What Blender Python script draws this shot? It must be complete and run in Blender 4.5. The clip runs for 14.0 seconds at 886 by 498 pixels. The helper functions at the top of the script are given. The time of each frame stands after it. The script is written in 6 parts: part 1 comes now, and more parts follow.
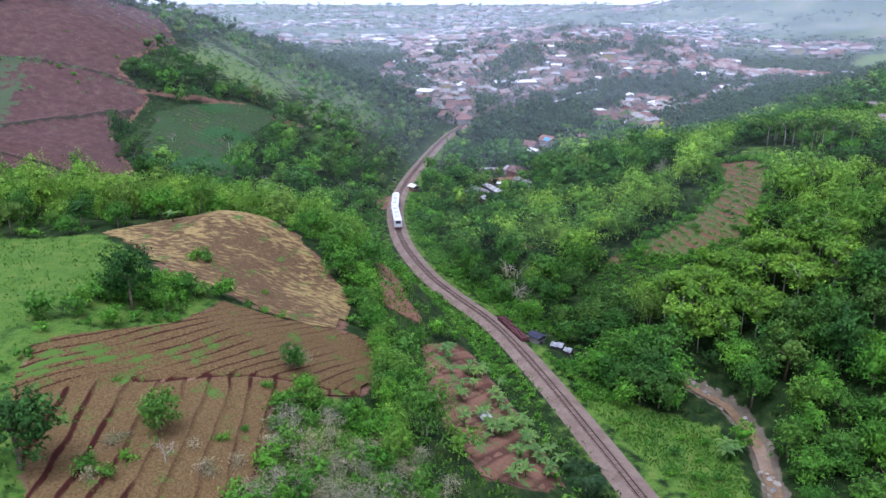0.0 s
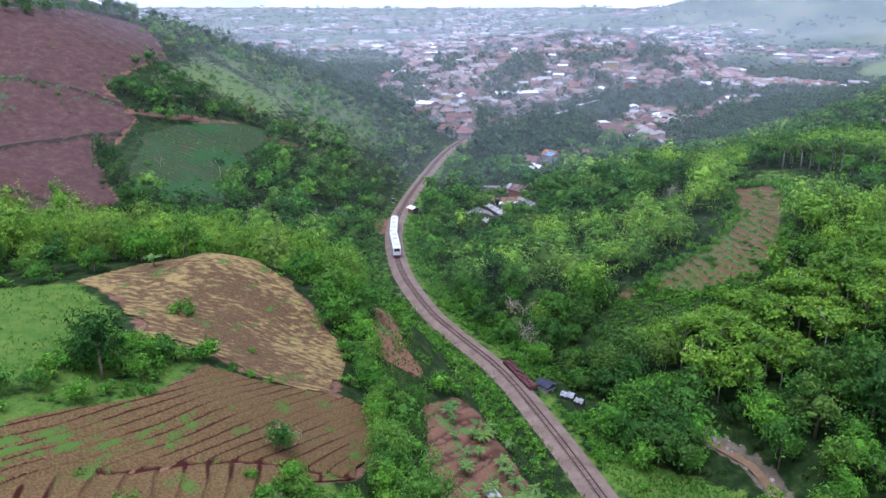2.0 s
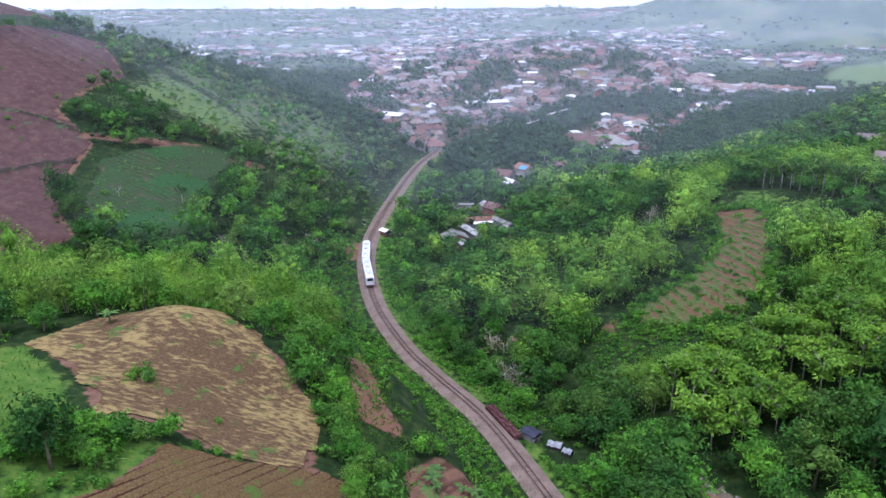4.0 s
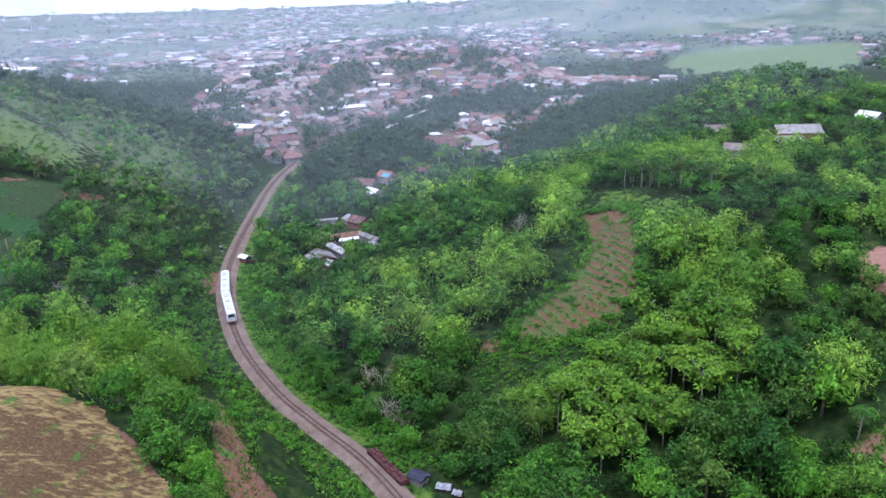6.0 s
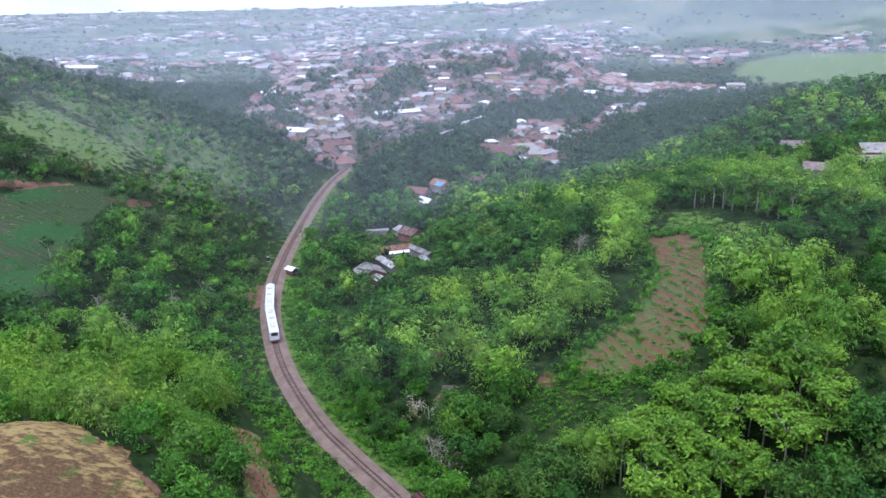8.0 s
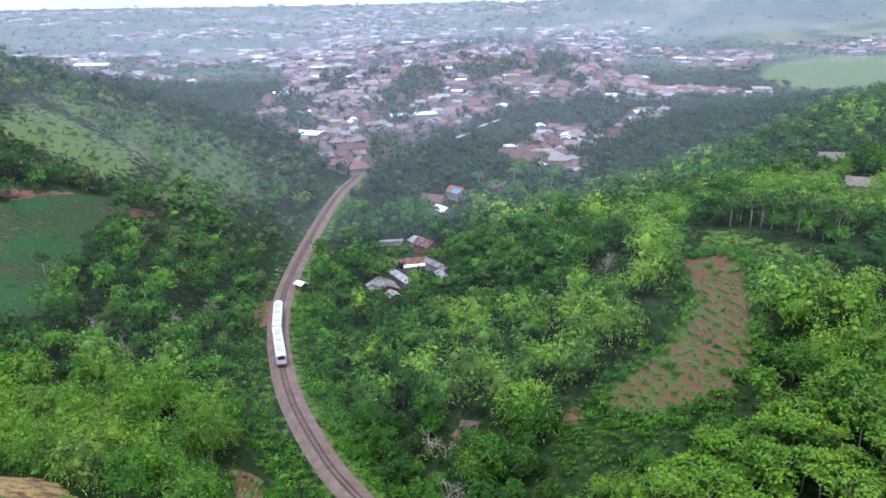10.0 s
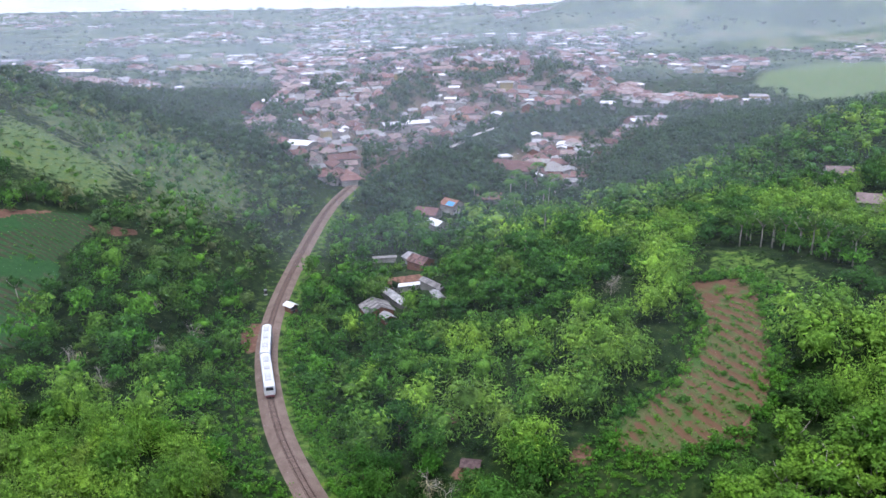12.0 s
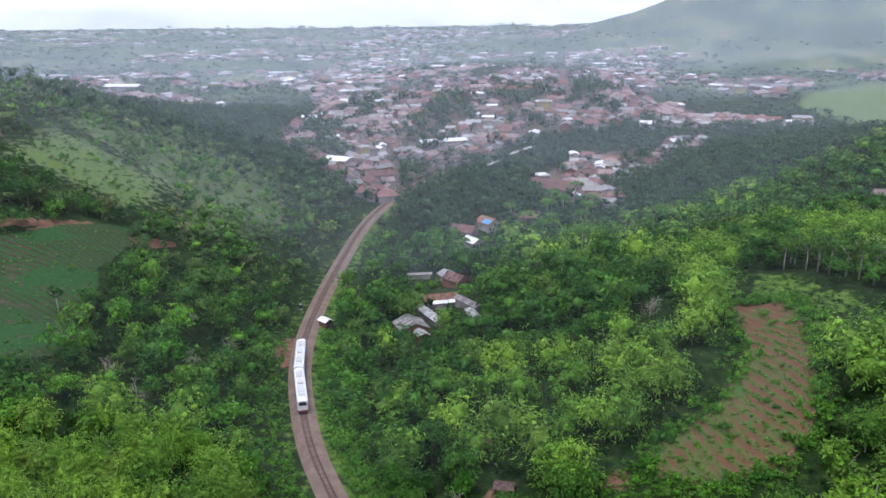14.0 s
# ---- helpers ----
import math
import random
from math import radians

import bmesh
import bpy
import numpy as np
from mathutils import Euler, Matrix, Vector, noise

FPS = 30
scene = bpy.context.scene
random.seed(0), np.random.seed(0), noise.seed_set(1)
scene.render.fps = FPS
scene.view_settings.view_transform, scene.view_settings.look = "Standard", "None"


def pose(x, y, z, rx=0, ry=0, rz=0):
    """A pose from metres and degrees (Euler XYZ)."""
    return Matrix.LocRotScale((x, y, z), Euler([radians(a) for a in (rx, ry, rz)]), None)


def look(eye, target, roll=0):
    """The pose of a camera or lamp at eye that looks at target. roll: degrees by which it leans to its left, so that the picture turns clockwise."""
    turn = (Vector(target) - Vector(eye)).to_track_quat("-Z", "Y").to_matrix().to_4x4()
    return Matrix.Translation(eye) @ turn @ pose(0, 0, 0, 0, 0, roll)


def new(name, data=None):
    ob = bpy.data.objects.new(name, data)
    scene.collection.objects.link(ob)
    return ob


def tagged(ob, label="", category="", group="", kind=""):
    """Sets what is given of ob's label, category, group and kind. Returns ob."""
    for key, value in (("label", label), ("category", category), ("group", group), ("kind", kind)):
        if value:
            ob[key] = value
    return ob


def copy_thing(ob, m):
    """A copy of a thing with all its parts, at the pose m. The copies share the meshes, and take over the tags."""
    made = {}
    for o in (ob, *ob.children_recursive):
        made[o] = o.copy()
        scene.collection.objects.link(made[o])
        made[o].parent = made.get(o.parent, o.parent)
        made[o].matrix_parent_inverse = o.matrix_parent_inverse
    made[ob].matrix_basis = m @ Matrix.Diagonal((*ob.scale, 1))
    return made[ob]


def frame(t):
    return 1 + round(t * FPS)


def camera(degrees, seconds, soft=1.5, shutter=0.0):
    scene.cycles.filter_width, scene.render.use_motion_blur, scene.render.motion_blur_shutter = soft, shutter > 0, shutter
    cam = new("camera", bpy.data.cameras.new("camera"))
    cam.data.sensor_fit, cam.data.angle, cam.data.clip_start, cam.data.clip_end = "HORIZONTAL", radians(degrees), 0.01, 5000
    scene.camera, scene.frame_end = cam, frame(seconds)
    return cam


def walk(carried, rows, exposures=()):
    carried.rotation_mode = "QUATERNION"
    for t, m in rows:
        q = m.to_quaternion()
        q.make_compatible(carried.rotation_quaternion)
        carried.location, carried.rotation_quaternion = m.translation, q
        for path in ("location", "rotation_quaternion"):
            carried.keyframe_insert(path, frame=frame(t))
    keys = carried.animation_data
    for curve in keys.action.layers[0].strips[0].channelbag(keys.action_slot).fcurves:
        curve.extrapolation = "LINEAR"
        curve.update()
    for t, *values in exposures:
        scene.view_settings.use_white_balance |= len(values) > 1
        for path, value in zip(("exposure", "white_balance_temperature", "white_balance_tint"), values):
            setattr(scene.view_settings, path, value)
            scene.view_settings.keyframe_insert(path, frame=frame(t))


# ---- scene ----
cam = camera(58.21, 14.0)
# seconds, place in metres, turn in degrees
ROWS = [
    (0.00, 0.02, -0.00, 84.01, 71.49, 0.00, -0.02),
    (0.50, -0.23, 3.91, 85.27, 71.51, 0.02, -0.09),
    (1.00, -0.41, 7.61, 86.53, 71.55, 0.02, -0.11),
    (1.50, -0.58, 11.57, 87.75, 71.55, 0.04, -0.14),
    (2.00, -0.72, 15.26, 88.89, 71.58, 0.02, -0.12),
    (2.20, -0.70, 16.64, 89.41, 71.60, 0.05, -0.08),
    (3.40, -1.92, 24.16, 93.22, 71.59, 0.07, -0.25),
    (3.85, -2.38, 26.98, 94.64, 71.52, 0.14, -1.60),
    (4.30, -2.84, 29.80, 96.07, 71.30, 0.42, -6.30),
    (4.50, -2.76, 30.94, 96.81, 71.20, 0.77, -10.11),
    (5.00, -2.24, 33.89, 98.31, 70.97, 1.50, -16.10),
    (5.50, -1.20, 37.55, 98.70, 70.89, 1.81, -18.03),
    (6.00, -0.64, 41.67, 98.78, 71.02, 1.45, -12.95),
    (6.50, 0.14, 45.16, 99.48, 71.05, 1.40, -10.71),
    (7.00, 0.81, 48.87, 99.78, 71.06, 1.25, -9.59),
    (7.50, 1.10, 52.68, 100.04, 71.08, 1.14, -9.20),
    (8.00, 1.53, 56.75, 99.87, 71.14, 1.09, -8.94),
    (10.50, 2.35, 77.05, 101.05, 70.95, 0.64, -7.41),
    (11.00, 2.30, 80.80, 101.42, 70.98, 0.55, -7.03),
    (11.50, 2.41, 83.65, 102.36, 70.99, 0.62, -7.75),
    (12.00, 2.28, 85.58, 102.39, 71.17, 0.64, -8.53),
    (12.50, 2.37, 86.59, 102.51, 71.47, 0.62, -8.28),
    (13.00, 2.19, 86.77, 102.24, 71.85, 0.63, -8.15),
    (13.50, 2.04, 87.08, 101.53, 72.22, 0.53, -7.05),
    (14.00, 1.97, 87.28, 101.71, 72.48, 0.41, -5.85),
]
walk(cam, [(t, pose(x, y, z, rx, ry, rz)) for t, x, y, z, rx, ry, rz in ROWS],
     [(0.0, 0.62, 5350, 20), (3.4, 0.60, 5350, 20), (4.5, 0.55, 5350, 20), (5.5, 0.62, 5350, 20), (8.0, 0.62, 5400, 19), (11.0, 0.60, 5550, 18), (12.5, 0.49, 5700, 17), (14.0, 0.31, 5800, 16)])

# ---- light: an overcast tropical sky ----
world = bpy.data.worlds.new("overcast_sky")
scene.world = world
world.use_nodes = True
wn, wl = world.node_tree.nodes, world.node_tree.links
sky = wn.new("ShaderNodeTexSky")
sky.sky_type, sky.sun_disc = "NISHITA", False
sky.sun_elevation, sky.sun_rotation = radians(74), radians(200)
sky.air_density, sky.dust_density = 1.0, 4.0
cloud = wn.new("ShaderNodeMix")
cloud.data_type = "RGBA"
cloud.inputs[0].default_value = 0.72
cloud.inputs[7].default_value = (7.7, 7.7, 7.8, 1)
wl.new(sky.outputs[0], cloud.inputs[6])
wl.new(cloud.outputs[2], wn["Background"].inputs[0])
wn["Background"].inputs[1].default_value = 0.13
sun_data = bpy.data.lights.new("sun", "SUN")
sun_data.energy, sun_data.angle, sun_data.color = 2.4, radians(25), (1.0, 0.985, 0.96)
sun = new("sun", sun_data)
sun.matrix_world = look((-30, -20, 300), (20, 60, 0))


# ---- small helpers ----
def mesh_of(name, verts, faces, material=None, attrs=None, smooth=False):
    """A mesh from arrays: verts (n, 3); faces a list, or an array of quads or triangles."""
    me = bpy.data.meshes.new(name)
    verts = np.asarray(verts, np.float32)
    if isinstance(faces, np.ndarray):
        n, k = faces.shape
        me.vertices.add(len(verts))
        me.vertices.foreach_set("co", verts.ravel())
        me.loops.add(n * k)
        me.loops.foreach_set("vertex_index", faces.ravel().astype(np.int32))
        me.polygons.add(n)
        me.polygons.foreach_set("loop_start", np.arange(0, n * k, k, dtype=np.int32))
        me.polygons.foreach_set("loop_total", np.full(n, k, np.int32))
        if smooth:
            me.polygons.foreach_set("use_smooth", np.ones(n, bool))
        me.update(calc_edges=True)
    else:
        me.from_pydata(verts.tolist(), [], [list(f) for f in faces])
        if smooth:
            me.polygons.foreach_set("use_smooth", np.ones(len(me.polygons), bool))
    for key, values in (attrs or {}).items():
        layer = me.attributes.new(key, "FLOAT", "POINT")
        layer.data.foreach_set("value", np.asarray(values, np.float32))
    if material:
        me.materials.append(material)
    me.validate()
    return me


def part(name, me, parent, label="", at=None):
    """One mesh object under a thing or a part."""
    ob = new(name, me)
    ob.parent = parent
    if at is not None:
        ob.matrix_basis = at
    if label:
        ob["label"] = label
    return ob


def thing(name, label, category, group="", at=None, kind=""):
    base = new(name)
    base.empty_display_size = 0.5
    if at is not None:
        base.matrix_basis = at
    return tagged(base, label, category, group, kind)


def box(cx, cy, cz, sx, sy, sz, bevel=0.0, taper=1.0):
    """Corners and quads of a block; taper narrows its top."""
    x, y, z = sx / 2, sy / 2, sz / 2
    v = [(-x, -y, -z), (x, -y, -z), (x, y, -z), (-x, y, -z), (-x * taper, -y * taper, z), (x * taper, -y * taper, z), (x * taper, y * taper, z), (-x * taper, y * taper, z)]
    f = [(0, 3, 2, 1), (4, 5, 6, 7), (0, 1, 5, 4), (1, 2, 6, 5), (2, 3, 7, 6), (3, 0, 4, 7)]
    return [(a + cx, b + cy, c + cz) for a, b, c in v], f


def join(*pieces):
    verts, faces = [], []
    for v, f in pieces:
        base = len(verts)
        verts += [tuple(p) for p in v]
        faces += [tuple(i + base for i in q) for q in f]
    return verts, faces


def solid(name, pieces, material, bevel=0.0, smooth=False):
    v, f = join(*pieces)
    me = mesh_of(name, v, f, material, smooth=smooth)
    if bevel:
        bm = bmesh.new()
        bm.from_mesh(me)
        bmesh.ops.bevel(bm, geom=bm.edges[:], offset=bevel, segments=1, affect="EDGES")
        bm.to_mesh(me)
        bm.free()
    return me


def tube(path, radii, sides=6):
    """A tapered tube along a list of places."""
    verts, faces = [], []
    path = [Vector(p) for p in path]
    for k, p in enumerate(path):
        way = (path[min(k + 1, len(path) - 1)] - path[max(k - 1, 0)]).normalized()
        side = way.cross(Vector((0.31, 0.95, 0.05))).normalized()
        up = way.cross(side)
        for s in range(sides):
            a = 2 * math.pi * s / sides
            verts.append(tuple(p + (side * math.cos(a) + up * math.sin(a)) * radii[k]))
    for k in range(len(path) - 1):
        for s in range(sides):
            t = (s + 1) % sides
            faces.append((k * sides + s, k * sides + t, (k + 1) * sides + t, (k + 1) * sides + s))
    faces.append(tuple(range(sides))[::-1])
    faces.append(tuple((len(path) - 1) * sides + s for s in range(sides)))
    return verts, faces


def inside(x, y, poly):
    """Which places lie inside a polygon."""
    x, y = np.asarray(x, float), np.asarray(y, float)
    hit = np.zeros(x.shape, bool)
    for (ax, ay), (bx, by) in zip(poly, poly[1:] + poly[:1]):
        cross = (ay > y) != (by > y)
        with np.errstate(divide="ignore", invalid="ignore"):
            hit ^= cross & (x < (bx - ax) * (y - ay) / (by - ay) + ax)
    return hit


def edge_off(x, y, poly):
    """Distance to the polygon's edge."""
    best = np.full(np.shape(x), 1e9)
    for (ax, ay), (bx, by) in zip(poly, poly[1:] + poly[:1]):
        dx, dy = bx - ax, by - ay
        u = np.clip(((x - ax) * dx + (y - ay) * dy) / (dx * dx + dy * dy), 0, 1)
        best = np.minimum(best, np.hypot(x - ax - u * dx, y - ay - u * dy))
    return best


def rough_noise(x, y, scale, seed=0):
    """Smooth random waves, about -1 to 1."""
    rng = np.random.default_rng(seed)
    out = np.zeros(np.shape(x))
    for _ in range(7):
        a, b, c = rng.uniform(0, 6.28), rng.uniform(0.5, 1.6) / scale, rng.uniform(0, 6.28)
        out += np.sin((x * math.cos(a) + y * math.sin(a)) * b + c + 0.8 * np.sin((y * math.cos(a) - x * math.sin(a)) * b * 0.7))
    return out / 3.2


# ---- materials ----
def nodes_of(name):
    m = bpy.data.materials.new(name)
    m.use_nodes = True
    m.node_tree.nodes["Principled BSDF"].inputs["Specular IOR Level"].default_value = 0.12
    return m, m.node_tree.nodes, m.node_tree.links, m.node_tree.nodes["Principled BSDF"]


def noise_node(nt, links, scale, detail=4, vector=None, rough=0.6):
    n = nt.new("ShaderNodeTexNoise")
    n.inputs["Scale"].default_value, n.inputs["Detail"].default_value, n.inputs["Roughness"].default_value = scale, detail, rough
    if vector is None:
        vector = nt.new("ShaderNodeNewGeometry").outputs["Position"]
    links.new(vector, n.inputs["Vector"])
    return n


def ramp_node(nt, links, value, stops):
    r = nt.new("ShaderNodeValToRGB")
    while len(r.color_ramp.elements) < len(stops):
        r.color_ramp.elements.new(0.5)
    for e, (p, c) in zip(r.color_ramp.elements, stops):
        e.position, e.color = p, (*c, 1)
    links.new(value, r.inputs[0])
    return r.outputs[0]


def mix_node(nt, links, fac, a, b, kind="MIX"):
    m = nt.new("ShaderNodeMix")
    m.data_type, m.blend_type = "RGBA", kind
    for socket, v in ((m.inputs[0], fac), (m.inputs[6], a), (m.inputs[7], b)):
        if isinstance(v, (int, float)):
            socket.default_value = v
        elif isinstance(v, tuple):
            socket.default_value = (*v, 1)
        else:
            links.new(v, socket)
    return m.outputs[2]


def math_node(nt, links, kind, a, b=0.0):
    m = nt.new("ShaderNodeMath")
    m.operation = kind
    for socket, v in zip(m.inputs, (a, b)):
        if isinstance(v, (int, float)):
            socket.default_value = v
        else:
            links.new(v, socket)
    return m.outputs[0]


def attr_node(nt, name):
    a = nt.new("ShaderNodeAttribute")
    a.attribute_name = name
    return a.outputs["Fac"]


def bump_node(nt, links, height, strength, bsdf, depth=0.1):
    b = nt.new("ShaderNodeBump")
    b.inputs["Strength"].default_value, b.inputs["Distance"].default_value = strength, depth
    links.new(height, b.inputs["Height"])
    links.new(b.outputs[0], bsdf.inputs["Normal"])


def surface(name, dark, light, scale=0.6, fine=6.0, rough=0.85, bump=0.4, metal=0.0, per_object=0.0, per_island=0.0, depth=0.05):
    """Two scales of variation between two colours, fine relief, and a shift from piece to piece."""
    m, nt, links, bsdf = nodes_of(name)
    big, small = noise_node(nt, links, scale, 5), noise_node(nt, links, fine, 4)
    mid = tuple((a + b) / 2 for a, b in zip(dark, light))
    colour = ramp_node(nt, links, big.outputs[0], [(0.3, dark), (0.5, mid), (0.7, light)])
    grain = ramp_node(nt, links, small.outputs[0], [(0.25, (0.72, 0.72, 0.72)), (0.75, (1.15, 1.15, 1.15))])
    colour = mix_node(nt, links, 1.0, colour, grain, "MULTIPLY")
    for amount, source in ((per_object, nt.new("ShaderNodeObjectInfo").outputs["Random"] if per_object else None),
                           (per_island, nt.new("ShaderNodeNewGeometry").outputs["Random Per Island"] if per_island else None)):
        if source is not None:
            low, high = 1 - amount, 1 + amount
            shift = ramp_node(nt, links, source, [(0, (low, low, low)), (1, (high, high * 0.98, high * 0.95))])
            colour = mix_node(nt, links, 1.0, colour, shift, "MULTIPLY")
    links.new(colour, bsdf.inputs["Base Color"])
    bsdf.inputs["Roughness"].default_value, bsdf.inputs["Metallic"].default_value = rough, metal
    if rough < 0.8:
        bsdf.inputs["Specular IOR Level"].default_value = 0.5
    if bump:
        bump_node(nt, links, small.outputs[0], bump, bsdf, depth)
    return m


def foliage(name, shades, vary=0.35, glow_share=0.25, rough=0.6):
    """Leaves: colour from plant to plant and leaf to leaf, and some light through them."""
    m, nt, links, bsdf = nodes_of(name)
    plant = math_node(nt, links, "FRACT", math_node(nt, links, "ADD", nt.new("ShaderNodeObjectInfo").outputs["Random"], attr_node(nt, "tint")))
    steps = [(k / max(1, len(shades) - 1), c) for k, c in enumerate(shades)]
    colour = ramp_node(nt, links, plant, steps)
    leaf = ramp_node(nt, links, nt.new("ShaderNodeNewGeometry").outputs["Random Per Island"],
                     [(0, (1 - vary, 1 - vary, 1 - vary)), (0.6, (1, 1, 1)), (1, (1 + vary * 1.1, 1 + vary, 1 + vary * 0.5))])
    colour = mix_node(nt, links, 1.0, colour, leaf, "MULTIPLY")
    patch = ramp_node(nt, links, noise_node(nt, links, 0.12, 3).outputs[0], [(0.34, (0.7, 0.78, 0.85)), (0.5, (1, 1, 1)), (0.66, (1.25, 1.17, 1.0))])
    colour = mix_node(nt, links, 1.0, colour, patch, "MULTIPLY")
    fine = noise_node(nt, links, 1.9, 4, None, 0.75)
    colour = mix_node(nt, links, 1.0, colour, ramp_node(nt, links, fine.outputs[0], [(0.34, (0.55, 0.58, 0.6)), (0.5, (1, 1, 1)), (0.68, (1.3, 1.26, 1.15))]), "MULTIPLY")
    bump_node(nt, links, fine.outputs[0], 0.9, bsdf, 0.7)
    links.new(colour, bsdf.inputs["Base Color"])
    bsdf.inputs["Roughness"].default_value = rough
    bsdf.inputs["Specular IOR Level"].default_value = 0.14
    shine = nt.new("ShaderNodeBsdfTranslucent")
    links.new(colour, shine.inputs[0])
    mix = nt.new("ShaderNodeMixShader")
    mix.inputs[0].default_value = glow_share
    links.new(bsdf.outputs[0], mix.inputs[1])
    links.new(shine.outputs[0], mix.inputs[2])
    links.new(mix.outputs[0], nt["Material Output"].inputs[0])
    return m


LEAF_BAMBOO = foliage("bamboo_leaves", [(0.158, 0.322, 0.039), (0.232, 0.416, 0.051), (0.099, 0.237, 0.032), (0.197, 0.322, 0.054)], 0.4, 0.2)
LEAF_DARK = foliage("dark_leaves", [(0.032, 0.101, 0.018), (0.071, 0.188, 0.023), (0.042, 0.125, 0.023), (0.100, 0.192, 0.032)], 0.4, 0.14)
LEAF_PALM = foliage("palm_leaves", [(0.022, 0.055, 0.02), (0.035, 0.075, 0.026)], 0.19, 0.2, 0.5)
LEAF_BRIGHT = foliage("bright_leaves", [(0.118, 0.262, 0.027), (0.168, 0.322, 0.033), (0.096, 0.217, 0.026)], 0.4, 0.22)
LEAF_SHRUB = foliage("shrub_leaves", [(0.078, 0.234, 0.022), (0.121, 0.302, 0.027), (0.063, 0.182, 0.025), (0.132, 0.270, 0.035)], 0.4, 0.18)
# shrub leaves again, darkened to paint the shade between the crowns
LEAF_UNDER_SHADED = foliage("shaded_undergrowth_leaves", [(0.015, 0.045, 0.007), (0.025, 0.066, 0.010), (0.019, 0.051, 0.010)], 0.4, 0.1)
LEAF_BANANA = foliage("banana_leaves", [(0.125, 0.25, 0.06), (0.18, 0.29, 0.075), (0.10, 0.21, 0.06)], 0.15, 0.35, 0.45)
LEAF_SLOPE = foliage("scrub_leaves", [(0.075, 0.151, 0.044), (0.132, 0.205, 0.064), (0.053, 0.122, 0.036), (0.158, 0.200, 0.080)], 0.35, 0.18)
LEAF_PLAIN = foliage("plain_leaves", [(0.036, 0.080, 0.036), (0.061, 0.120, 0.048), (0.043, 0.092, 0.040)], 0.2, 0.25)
DRY_TWIGS = foliage("dry_twigs", [(0.27, 0.25, 0.16), (0.36, 0.33, 0.23), (0.19, 0.21, 0.11)], 0.3, 0.1, 0.9)
GRASS_BLADES = foliage("grass_blades", [(0.096, 0.238, 0.027), (0.135, 0.255, 0.036), (0.080, 0.196, 0.025)], 0.3, 0.35)
BARK = surface("bark", (0.11, 0.085, 0.06), (0.23, 0.19, 0.14), 1.2, 9, 0.9, 0.6)
PALE_BARK = surface("pale_bark", (0.30, 0.27, 0.22), (0.46, 0.42, 0.36), 1.2, 9, 0.9, 0.4)


def ground_material():
    m, nt, links, bsdf = nodes_of("ground")
    big, mid, small = noise_node(nt, links, 0.045, 5), noise_node(nt, links, 0.4, 5), noise_node(nt, links, 2.6, 5, None, 0.7)
    # forest floor: the shade under the trees is painted into this near-black green
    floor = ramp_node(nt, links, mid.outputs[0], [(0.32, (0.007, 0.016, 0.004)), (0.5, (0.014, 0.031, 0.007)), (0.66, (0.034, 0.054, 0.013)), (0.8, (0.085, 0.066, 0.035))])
    grass = ramp_node(nt, links, mid.outputs[0], [(0.3, (0.038, 0.088, 0.012)), (0.5, (0.064, 0.128, 0.018)), (0.7, (0.105, 0.148, 0.027))])
    soil = ramp_node(nt, links, mid.outputs[0], [(0.3, (0.10, 0.05, 0.034)), (0.5, (0.145, 0.077, 0.052)), (0.7, (0.185, 0.11, 0.075))])
    mud = ramp_node(nt, links, mid.outputs[0], [(0.3, (0.08, 0.065, 0.045)), (0.7, (0.155, 0.13, 0.095))])
    pale = ramp_node(nt, links, mid.outputs[0], [(0.3, (0.055, 0.105, 0.038)), (0.48, (0.095, 0.15, 0.055)), (0.6, (0.125, 0.15, 0.066)), (0.72, (0.135, 0.10, 0.066))])
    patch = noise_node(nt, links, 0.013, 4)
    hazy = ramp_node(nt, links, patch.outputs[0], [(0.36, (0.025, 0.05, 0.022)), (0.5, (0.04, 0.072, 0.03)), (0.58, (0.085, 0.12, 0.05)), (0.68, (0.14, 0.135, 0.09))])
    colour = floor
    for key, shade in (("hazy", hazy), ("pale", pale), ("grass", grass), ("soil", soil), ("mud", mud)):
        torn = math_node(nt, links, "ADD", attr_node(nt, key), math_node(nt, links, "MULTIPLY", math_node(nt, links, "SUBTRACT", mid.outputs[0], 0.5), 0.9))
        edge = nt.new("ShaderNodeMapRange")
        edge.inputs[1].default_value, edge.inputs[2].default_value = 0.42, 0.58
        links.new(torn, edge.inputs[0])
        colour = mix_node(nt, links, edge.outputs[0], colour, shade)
    grain = ramp_node(nt, links, small.outputs[0], [(0.25, (0.66, 0.66, 0.66)), (0.75, (1.2, 1.2, 1.2))])
    colour = mix_node(nt, links, 1.0, colour, grain, "MULTIPLY")
    links.new(colour, bsdf.inputs["Base Color"])
    bsdf.inputs["Roughness"].default_value = 0.95
    bump_node(nt, links, small.outputs[0], 0.7, bsdf, 0.25)
    return m


